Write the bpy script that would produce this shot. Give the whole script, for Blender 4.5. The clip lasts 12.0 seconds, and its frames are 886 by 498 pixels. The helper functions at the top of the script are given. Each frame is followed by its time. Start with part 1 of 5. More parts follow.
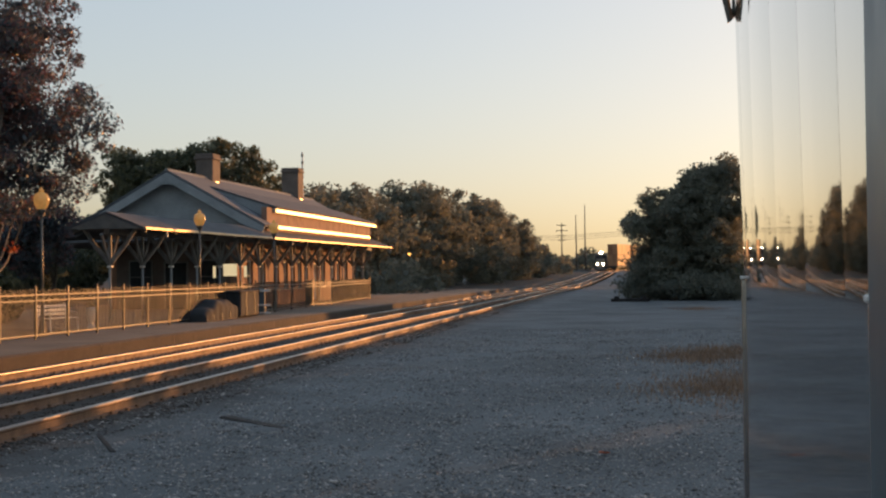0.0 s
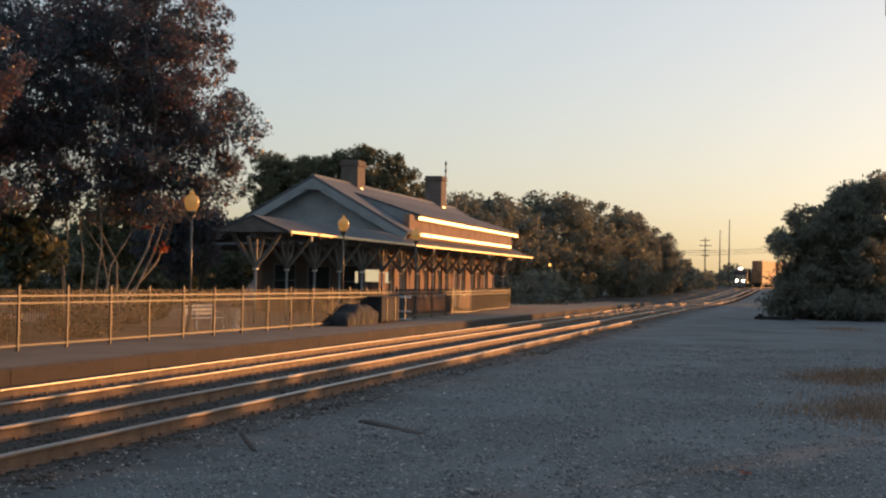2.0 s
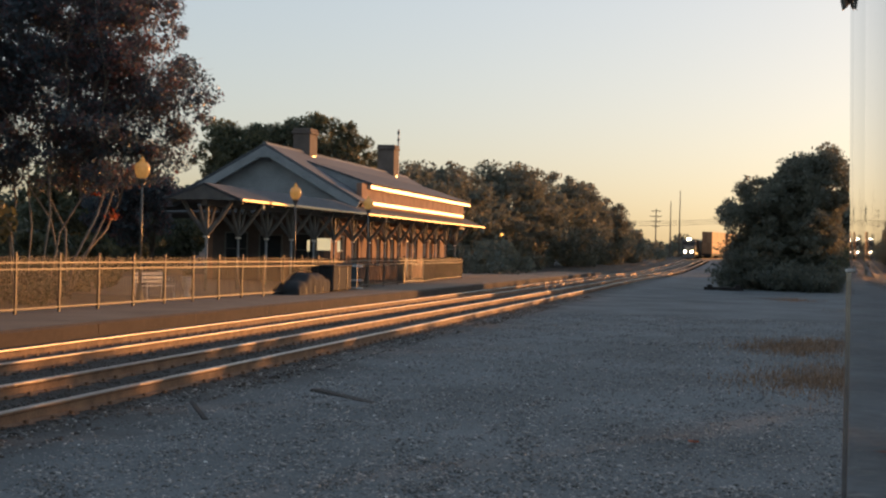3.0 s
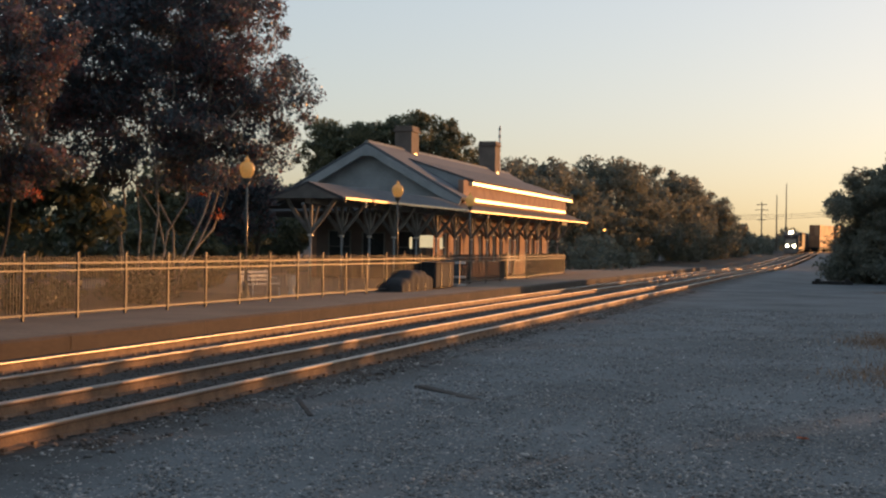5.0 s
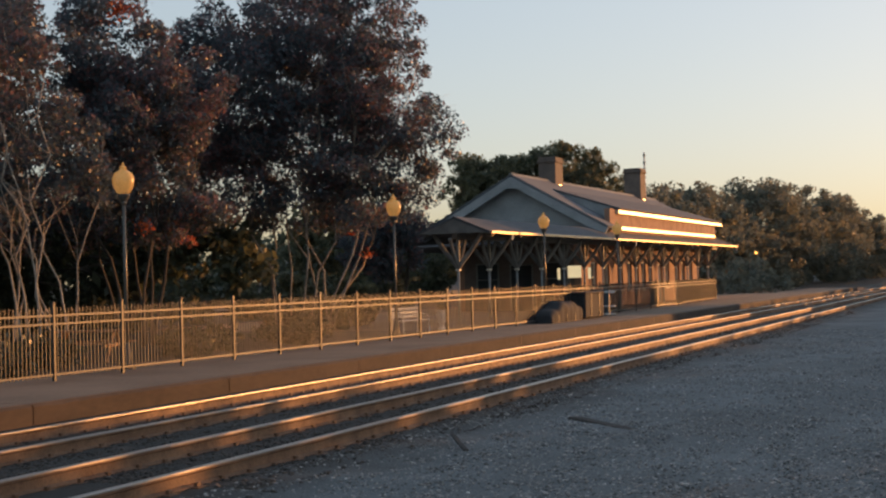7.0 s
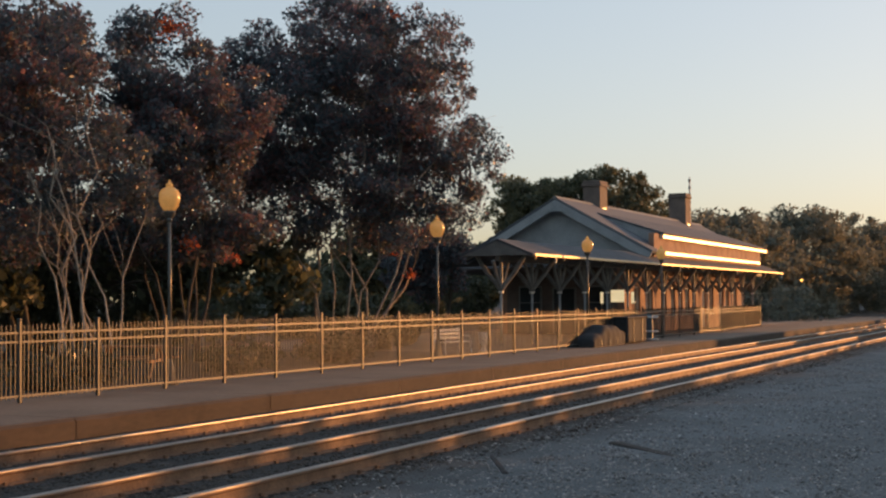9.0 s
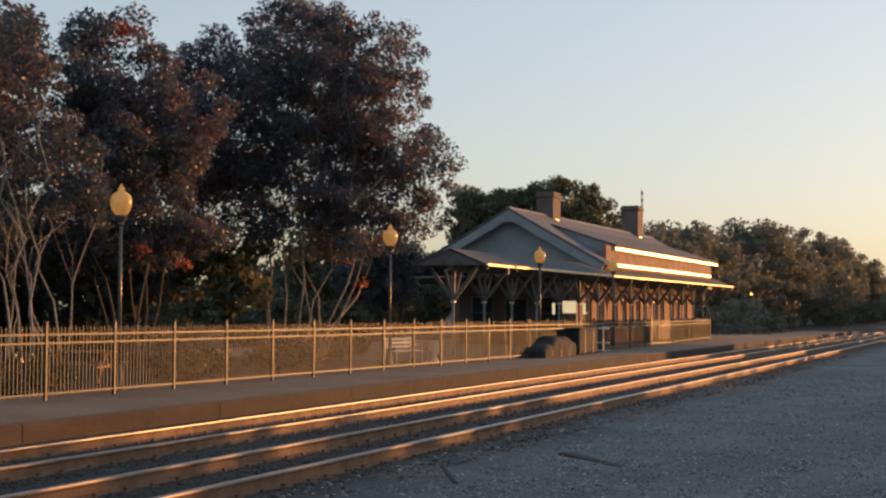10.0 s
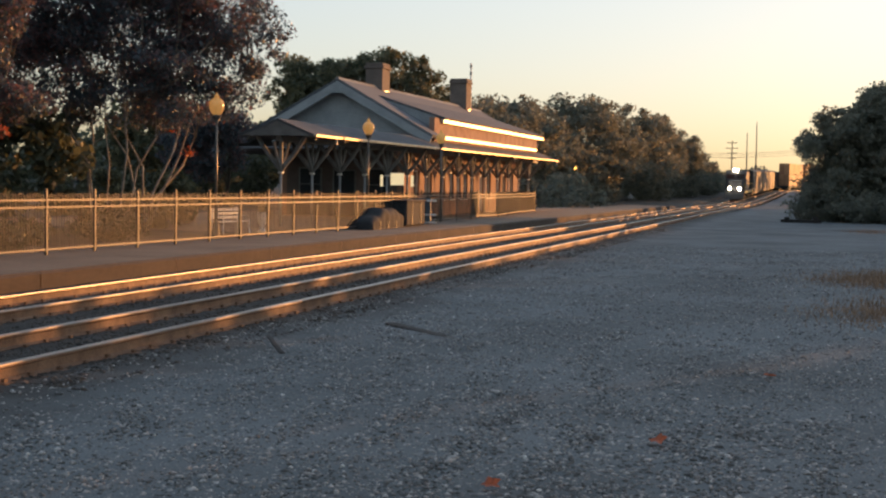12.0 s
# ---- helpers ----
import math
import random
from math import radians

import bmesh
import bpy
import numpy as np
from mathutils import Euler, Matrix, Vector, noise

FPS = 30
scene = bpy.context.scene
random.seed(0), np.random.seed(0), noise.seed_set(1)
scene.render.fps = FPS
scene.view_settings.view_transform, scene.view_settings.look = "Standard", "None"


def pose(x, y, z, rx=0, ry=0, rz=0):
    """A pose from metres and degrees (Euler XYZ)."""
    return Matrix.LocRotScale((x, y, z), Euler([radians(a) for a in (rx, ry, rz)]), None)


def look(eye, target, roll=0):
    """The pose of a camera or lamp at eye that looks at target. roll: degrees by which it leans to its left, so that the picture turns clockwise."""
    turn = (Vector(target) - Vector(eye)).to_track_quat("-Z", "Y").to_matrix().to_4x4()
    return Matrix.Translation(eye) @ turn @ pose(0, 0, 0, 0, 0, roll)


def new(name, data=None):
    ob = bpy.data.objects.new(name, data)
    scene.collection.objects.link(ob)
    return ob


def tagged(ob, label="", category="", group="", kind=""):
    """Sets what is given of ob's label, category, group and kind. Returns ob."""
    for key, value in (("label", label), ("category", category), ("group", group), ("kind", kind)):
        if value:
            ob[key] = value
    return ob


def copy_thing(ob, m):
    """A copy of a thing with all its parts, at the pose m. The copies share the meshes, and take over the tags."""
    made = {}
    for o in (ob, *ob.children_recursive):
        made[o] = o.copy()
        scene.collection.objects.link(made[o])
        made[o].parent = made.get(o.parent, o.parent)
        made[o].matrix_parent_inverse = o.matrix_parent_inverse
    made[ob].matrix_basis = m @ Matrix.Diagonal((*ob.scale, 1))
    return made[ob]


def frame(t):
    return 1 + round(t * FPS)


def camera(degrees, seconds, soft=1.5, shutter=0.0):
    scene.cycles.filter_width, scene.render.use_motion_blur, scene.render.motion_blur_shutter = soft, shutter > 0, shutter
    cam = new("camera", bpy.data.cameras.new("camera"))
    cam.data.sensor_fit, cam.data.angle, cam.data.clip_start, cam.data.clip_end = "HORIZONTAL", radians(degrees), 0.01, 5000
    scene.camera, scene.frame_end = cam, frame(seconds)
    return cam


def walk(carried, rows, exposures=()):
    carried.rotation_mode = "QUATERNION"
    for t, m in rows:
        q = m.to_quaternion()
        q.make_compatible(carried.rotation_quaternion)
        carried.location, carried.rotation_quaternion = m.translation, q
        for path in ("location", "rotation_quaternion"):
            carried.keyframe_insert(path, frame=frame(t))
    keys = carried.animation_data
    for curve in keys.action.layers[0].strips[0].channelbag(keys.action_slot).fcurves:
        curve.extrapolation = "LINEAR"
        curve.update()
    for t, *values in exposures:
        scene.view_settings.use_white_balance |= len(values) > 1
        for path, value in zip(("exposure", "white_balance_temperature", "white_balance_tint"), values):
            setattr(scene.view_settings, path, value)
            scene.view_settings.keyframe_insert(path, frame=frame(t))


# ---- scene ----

# ---------- camera ----------
cam = camera(35.49, 12.0, soft=2.3)
walk(cam, [
    (0.0, pose(0.000, 0, 1.67, 90.842, 0.712, 7.995)),
    (0.5, pose(-0.002, 0, 1.67, 90.871, 0.361, 8.276)),
    (1.0, pose(-0.008, 0, 1.67, 91.094, 0.074, 8.768)),
    (1.2, pose(-0.012, 0, 1.67, 91.561, -0.256, 11.473)),
    (1.5, pose(-0.016, 0, 1.67, 91.851, -0.782, 14.141)),
    (2.0, pose(-0.024, 0, 1.67, 91.236, -0.987, 13.777)),
    (2.5, pose(-0.028, 0, 1.67, 90.608, -1.158, 11.674)),
    (2.7, pose(-0.029, 0, 1.67, 90.190, -1.270, 11.609)),
    (4.3, pose(-0.029, 0, 1.67, 89.812, -0.988, 13.030)),
    (4.5, pose(-0.029, 0, 1.67, 89.906, -0.969, 13.265)),
    (5.0, pose(-0.029, 0, 1.67, 89.779, -0.782, 16.019)),
    (5.5, pose(-0.029, 0, 1.67, 90.077, -0.276, 17.436)),
    (6.0, pose(-0.029, 0, 1.67, 91.169, 0.389, 17.771)),
    (6.5, pose(-0.029, 0, 1.67, 91.155, 0.976, 18.600)),
    (7.0, pose(-0.029, 0, 1.67, 91.166, 1.509, 22.137)),
    (7.2, pose(-0.029, 0, 1.67, 91.265, 1.241, 23.661)),
    (8.8, pose(-0.029, 0, 1.67, 91.942, 0.354, 23.920)),
    (9.0, pose(-0.029, 0, 1.67, 92.088, 0.483, 23.893)),
    (9.5, pose(-0.029, 0, 1.67, 92.454, 0.000, 23.495)),
    (10.0, pose(-0.029, 0, 1.67, 92.460, -0.287, 21.917)),
    (10.2, pose(-0.029, 0, 1.67, 91.124, -0.359, 21.489)),
    (10.5, pose(-0.029, 0, 1.67, 88.885, -0.292, 21.396)),
    (11.0, pose(-0.029, 0, 1.67, 88.909, -0.195, 18.963)),
    (11.5, pose(-0.029, 0, 1.67, 88.121, -0.379, 16.779)),
    (12.0, pose(-0.029, 0, 1.67, 87.224, -0.879, 14.818)),
], exposures=[(0.0, 1.38, 6400, 14), (5.0, 1.42, 6400, 14), (9.5, 1.46, 6400, 14), (11.0, 1.48, 6400, 14), (12.0, 1.66, 6400, 14)])

# ---------- sky and sun ----------
SUN_AZ, SUN_EL = 32.0, 4.0        # degrees from +Y towards +X, degrees up
world = bpy.data.worlds.new("sky")
scene.world = world
world.use_nodes = True
wn = world.node_tree.nodes
sky = wn.new("ShaderNodeTexSky")
sky.sky_type, sky.sun_disc = "NISHITA", False
sky.sun_elevation, sky.sun_rotation = radians(SUN_EL), radians(SUN_AZ)
sky.air_density, sky.dust_density, sky.ozone_density = 1.0, 1.7, 2.2
haze = wn.new("ShaderNodeHueSaturation")      # a hazy sky: paler and more even than a clear one
haze.inputs["Saturation"].default_value = 1.0
even = wn.new("ShaderNodeGamma")
even.inputs["Gamma"].default_value = 0.45
world.node_tree.links.new(sky.outputs[0], haze.inputs["Color"])
world.node_tree.links.new(haze.outputs[0], even.inputs["Color"])
world.node_tree.links.new(even.outputs[0], wn["Background"].inputs[0])
wn["Background"].inputs[1].default_value = 0.185
sun_data = bpy.data.lights.new("sun", "SUN")
sun_data.energy, sun_data.angle, sun_data.color = 1.9, radians(0.6), (1.0, 0.43, 0.125)
sun = new("sun", sun_data)
sx, sy = math.sin(radians(SUN_AZ)), math.cos(radians(SUN_AZ))
sun.matrix_world = look((60 * sx, 60 * sy, 60 * math.tan(radians(SUN_EL))), (0, 0, 0))


# ---------- materials ----------
def material(name, dark, light, rough=0.7, scale=4.0, metal=0.0, bump=0.0, fine=40.0, stretch=(1, 1, 1), island=0.0, per_object=0.0,
             leaf=0.0, coat=0.0, spread=(0.35, 0.65), rough_var=0.1, glow=0.0, glow_colour=(1, 1, 1)):
    """Two colours mixed by coarse and fine noise, roughness variation and a bump; world-sized."""
    m = bpy.data.materials.new(name)
    m.use_nodes = True
    t = m.node_tree
    n, l = t.nodes, t.links
    b = n["Principled BSDF"]
    co = n.new("ShaderNodeTexCoord")
    mp = n.new("ShaderNodeMapping")
    mp.inputs["Scale"].default_value = stretch
    l.new(co.outputs["Object"], mp.inputs["Vector"])
    big, small = n.new("ShaderNodeTexNoise"), n.new("ShaderNodeTexNoise")
    big.inputs["Scale"].default_value, big.inputs["Detail"].default_value = scale, 5
    small.inputs["Scale"].default_value, small.inputs["Detail"].default_value = fine, 3
    for q in (big, small):
        l.new(mp.outputs[0], q.inputs["Vector"])
    mix = n.new("ShaderNodeMath")
    mix.operation = "MULTIPLY_ADD"
    l.new(small.outputs["Fac"], mix.inputs[0])
    mix.inputs[1].default_value = 0.45
    half = n.new("ShaderNodeMath")
    half.operation = "MULTIPLY"
    l.new(big.outputs["Fac"], half.inputs[0])
    half.inputs[1].default_value = 0.55
    l.new(half.outputs[0], mix.inputs[2])
    fac = mix.outputs[0]
    if island or per_object:
        src = n.new("ShaderNodeNewGeometry" if island else "ShaderNodeObjectInfo")
        out = src.outputs["Random Per Island" if island else "Random"]
        k = island or per_object
        a = n.new("ShaderNodeMath")
        a.operation = "MULTIPLY_ADD"
        l.new(out, a.inputs[0])
        a.inputs[1].default_value = k
        a2 = n.new("ShaderNodeMath")
        a2.operation = "ADD"
        l.new(fac, a2.inputs[0])
        a2.inputs[1].default_value = -k / 2
        l.new(a2.outputs[0], a.inputs[2])
        fac = a.outputs[0]
    ramp = n.new("ShaderNodeValToRGB")
    ramp.color_ramp.elements[0].position, ramp.color_ramp.elements[1].position = spread
    ramp.color_ramp.elements[0].color, ramp.color_ramp.elements[1].color = (*dark, 1), (*light, 1)
    l.new(fac, ramp.inputs[0])
    l.new(ramp.outputs[0], b.inputs["Base Color"])
    b.inputs["Metallic"].default_value = metal
    rr = n.new("ShaderNodeMapRange")
    rr.inputs["To Min"].default_value, rr.inputs["To Max"].default_value = max(0.02, rough - rough_var), min(1, rough + rough_var)
    l.new(small.outputs["Fac"], rr.inputs["Value"])
    l.new(rr.outputs[0], b.inputs["Roughness"])
    if coat:
        b.inputs["Coat Weight"].default_value = coat
    if bump:
        bp = n.new("ShaderNodeBump")
        bp.inputs["Strength"].default_value, bp.inputs["Distance"].default_value = 0.6, bump
        l.new(mix.outputs[0], bp.inputs["Height"])
        l.new(bp.outputs[0], b.inputs["Normal"])
    if glow:
        b.inputs["Emission Color"].default_value = (*glow_colour, 1)
        b.inputs["Emission Strength"].default_value = glow
    if leaf:
        tr = n.new("ShaderNodeBsdfTranslucent")
        l.new(ramp.outputs[0], tr.inputs["Color"])
        ms = n.new("ShaderNodeMixShader")
        ms.inputs[0].default_value = leaf
        l.new(b.outputs[0], ms.inputs[1])
        l.new(tr.outputs[0], ms.inputs[2])
        l.new(ms.outputs[0], n["Material Output"].inputs["Surface"])
    return m


GRAVEL = material("gravel", (0.058, 0.065, 0.067), (0.148, 0.163, 0.168), 0.85, 0.35, bump=0.05, fine=34, spread=(0.37, 0.62))
STONE = material("crushed_stone", (0.085, 0.083, 0.08), (0.46, 0.43, 0.40), 0.7, 9, island=0.95, bump=0.006, spread=(0.3, 1.0))
BALLAST = material("ballast", (0.022, 0.017, 0.013), (0.098, 0.074, 0.057), 0.85, 9, bump=0.006, fine=30, island=0.9, spread=(0.3, 1.0))
# Curb face colour, much darker than the slab's.
EDGE = material("dark_platform_edge", (0.028, 0.020, 0.015), (0.08, 0.056, 0.04), 0.9, 1.1, fine=9, bump=0.012, stretch=(1, 0.5, 1.6), spread=(0.3, 0.7))
RAIL_SIDE = material("rusty_rail_steel", (0.11, 0.055, 0.03), (0.28, 0.155, 0.085), 0.75, 3, fine=30, bump=0.003)
RAIL_TOP = material("polished_rail_head", (0.34, 0.31, 0.28), (0.50, 0.46, 0.42), 0.34, 3, metal=1.0, stretch=(1, 0.1, 1))
TIE = material("creosoted_timber", (0.016, 0.013, 0.011), (0.065, 0.05, 0.04), 0.9, 2, stretch=(1, 6, 6), per_object=0.4, bump=0.006)
CONCRETE = material("weathered_concrete", (0.13, 0.088, 0.060), (0.25, 0.175, 0.122), 0.85, 0.5, fine=14, bump=0.004)
SOIL = material("mulch_and_soil", (0.018, 0.015, 0.010), (0.06, 0.048, 0.03), 0.95, 0.8, bump=0.012)
FENCE = material("bronze_painted_steel", (0.03, 0.029, 0.026), (0.06, 0.057, 0.05), 0.5, 2, fine=60)
LAMP_POST = material("dark_green_lamp_post", (0.05, 0.052, 0.045), (0.12, 0.115, 0.10), 0.35, 3)
GLOBE = material("amber_glass_globe", (0.50, 0.29, 0.09), (0.72, 0.45, 0.16), 0.22, 4, leaf=0.45, glow=0.10, glow_colour=(1.0, 0.62, 0.2))
BRICK = material("red_brown_brick", (0.19, 0.10, 0.068), (0.38, 0.22, 0.145), 0.85, 1.2, fine=22, bump=0.006)
PLASTER = material("painted_boards", (0.20, 0.215, 0.22), (0.31, 0.325, 0.33), 0.7, 1.2, fine=16)
TRIM = material("cream_painted_trim", (0.66, 0.62, 0.52), (0.84, 0.80, 0.70), 0.3, 2, fine=20)
PICKET = material("dark_bronze_steel", (0.016, 0.015, 0.013), (0.038, 0.034, 0.028), 0.5, 2, fine=60)
SHINGLE = material("grey_slate", (0.055, 0.06, 0.068), (0.12, 0.125, 0.135), 0.85, 1.5, per_object=0.5, bump=0.006)
TIMBER = material("painted_canopy_timber", (0.11, 0.112, 0.11), (0.23, 0.225, 0.21), 0.7, 2, stretch=(1, 0.2, 1))
GLASS = material("dark_window_glass", (0.02, 0.025, 0.03), (0.05, 0.055, 0.06), 0.08, 1, rough_var=0.04, coat=0.5)
WHITE = material("white_painted_metal", (0.62, 0.60, 0.56), (0.82, 0.80, 0.76), 0.5, 3)
GUTTER = material("painted_metal_gutter", (0.46, 0.36, 0.24), (0.66, 0.54, 0.38), 0.55, 2, fine=20, metal=0.8)
FLASHING = material("cream_metal_flashing", (0.74, 0.68, 0.55), (0.88, 0.82, 0.68), 0.5, 2, fine=20, metal=0.9)
SIGN = material("illuminated_sign_board", (0.70, 0.63, 0.44), (0.80, 0.73, 0.54), 0.5, 2, leaf=0.3, glow=0.22, glow_colour=(1.0, 0.80, 0.46))
TARP = material("dark_tarpaulin", (0.012, 0.013, 0.014), (0.028, 0.029, 0.031), 0.88, 2.5, bump=0.02, fine=8)
RED = material("red_enamel", (0.45, 0.05, 0.03), (0.62, 0.10, 0.06), 0.4, 3)
WOOD = material("oiled_bench_wood", (0.24, 0.11, 0.05), (0.46, 0.24, 0.12), 0.6, 2, stretch=(1, 1, 8))
# Darker brick: shade on the chimneys and end wall put into the colour.
SHADED_BRICK = material("shaded_brick", (0.075, 0.06, 0.052), (0.18, 0.135, 0.11), 0.85, 1.2, fine=22, bump=0.006)
BARK = material("pale_smooth_bark", (0.15, 0.125, 0.10), (0.42, 0.36, 0.29), 0.8, 3, stretch=(1, 1, 0.3), bump=0.01)
BARK_DARK = material("dark_bark", (0.035, 0.03, 0.025), (0.12, 0.10, 0.08), 0.9, 3, stretch=(1, 1, 0.3), bump=0.02)
LEAF_RED = material("autumn_red_leaves", (0.08, 0.108, 0.124), (0.23, 0.12, 0.12), 0.42, 0.3, fine=1.2, island=0.35, leaf=0.45, spread=(0.47, 0.72))
LEAF_BRIGHT = material("scarlet_leaves", (0.20, 0.05, 0.02), (0.62, 0.14, 0.05), 0.6, 1, island=0.6, leaf=0.4)
LEAF_GREEN = material("dark_green_leaves", (0.06, 0.075, 0.05), (0.13, 0.135, 0.08), 0.5, 0.4, fine=2, island=0.4, leaf=0.5)
LEAF_SHRUB = material("glossy_shrub_leaves", (0.03, 0.042, 0.026), (0.085, 0.09, 0.05), 0.3, 0.6, fine=3, island=0.5, leaf=0.3)
LEAF_OLIVE = material("olive_leaves", (0.08, 0.095, 0.06), (0.19, 0.175, 0.095), 0.5, 0.4, fine=2, island=0.4, leaf=0.5)
# Paler than the near foliage: distance haze put into the leaf colour.
LEAF_FAR = material("hazed_woodland_leaves", (0.125, 0.14, 0.115), (0.21, 0.205, 0.15), 0.55, 0.06, fine=0.5, island=0.35, leaf=0.5)
GRASS = material("dry_grass", (0.17, 0.10, 0.06), (0.36, 0.235, 0.15), 0.85, 1, island=0.5, leaf=0.35)
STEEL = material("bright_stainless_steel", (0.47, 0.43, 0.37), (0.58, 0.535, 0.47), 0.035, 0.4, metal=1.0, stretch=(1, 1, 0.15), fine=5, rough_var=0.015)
# Skirt steel tinted darker: the yard's dark reflection put into the colour.
STEEL_LOW = material("reflection_tinted_skirt", (0.24, 0.25, 0.27), (0.36, 0.37, 0.39), 0.06, 0.5, metal=1.0, stretch=(1, 1, 0.15), fine=7, rough_var=0.03)
STEEL_DULL = material("scuffed_stainless_steel", (0.40, 0.41, 0.42), (0.56, 0.56, 0.56), 0.2, 1.2, metal=1.0, fine=12, rough_var=0.06)
GREY_BLUE = material("blue_grey_painted_steel", (0.06, 0.085, 0.10), (0.10, 0.135, 0.155), 0.4, 1.2, fine=10)
BLACK = material("black_rubber", (0.012, 0.012, 0.012), (0.04, 0.04, 0.04), 0.7, 4)
# Very dark paint for the moving wagons.
WAGON = material("dark_wagon_paint", (0.012, 0.012, 0.012), (0.04, 0.037, 0.033), 0.7, 0.4, fine=6, bump=0.004)
LOCO = material("dark_engine_paint", (0.045, 0.045, 0.05), (0.10, 0.095, 0.09), 0.7, 1)
LOCO_YELLOW = material("yellow_engine_paint", (0.5, 0.30, 0.06), (0.68, 0.42, 0.10), 0.45, 1)
CARGO = material("rust_orange_container", (0.24, 0.10, 0.045), (0.40, 0.19, 0.085), 0.65, 0.6, per_object=0.3)
HEADLIGHT = material("headlight", (0.9, 0.85, 0.7), (1, 0.95, 0.85), 0.3, 1, glow=14, glow_colour=(1.0, 0.84, 0.56))
SIGNAL = material("amber_signal_light", (0.8, 0.4, 0.1), (0.9, 0.5, 0.15), 0.3, 1, glow=1.2, glow_colour=(1.0, 0.45, 0.08))
POLE = material("weathered_pole_wood", (0.06, 0.05, 0.04), (0.15, 0.12, 0.095), 0.9, 2, stretch=(1, 1, 0.2))


def yard_ground():
    """Yard gravel that turns into the dark oily bed under the tracks along a ragged line."""
    m = GRAVEL.copy()
    m.name = "yard_gravel_and_track_bed"
    n, l = m.node_tree.nodes, m.node_tree.links
    b = n["Principled BSDF"]
    co, split, edge, total, ramp, mix = (n.new("ShaderNode" + k) for k in ("TexCoord", "SeparateXYZ", "TexNoise", "Math", "ValToRGB", "MixRGB"))
    l.new(co.outputs["Object"], split.inputs[0])
    l.new(co.outputs["Object"], edge.inputs["Vector"])
    edge.inputs["Scale"].default_value, edge.inputs["Detail"].default_value = 1.3, 6
    total.operation = "MULTIPLY_ADD"          # x + 1.6 * noise
    l.new(edge.outputs["Fac"], total.inputs[0])
    total.inputs[1].default_value = 1.6
    l.new(split.outputs["X"], total.inputs[2])
    shift = n.new("ShaderNodeMapRange")
    shift.inputs["From Min"].default_value, shift.inputs["From Max"].default_value = -14.5, -5.2
    l.new(total.outputs[0], shift.inputs["Value"])
    l.new(shift.outputs[0], ramp.inputs[0])
    ramp.color_ramp.elements[0].position, ramp.color_ramp.elements[1].position = 0.84, 0.99
    ramp.color_ramp.elements[0].color, ramp.color_ramp.elements[1].color = (0.21, 0.16, 0.12, 1), (1, 1, 1, 1)
    mix.blend_type = "MULTIPLY"
    mix.inputs[0].default_value = 1.0
    l.new(b.inputs["Base Color"].links[0].from_socket, mix.inputs[1])
    l.new(ramp.outputs[0], mix.inputs[2])
    l.new(mix.outputs[0], b.inputs["Base Color"])
    return m


YARD = yard_ground()


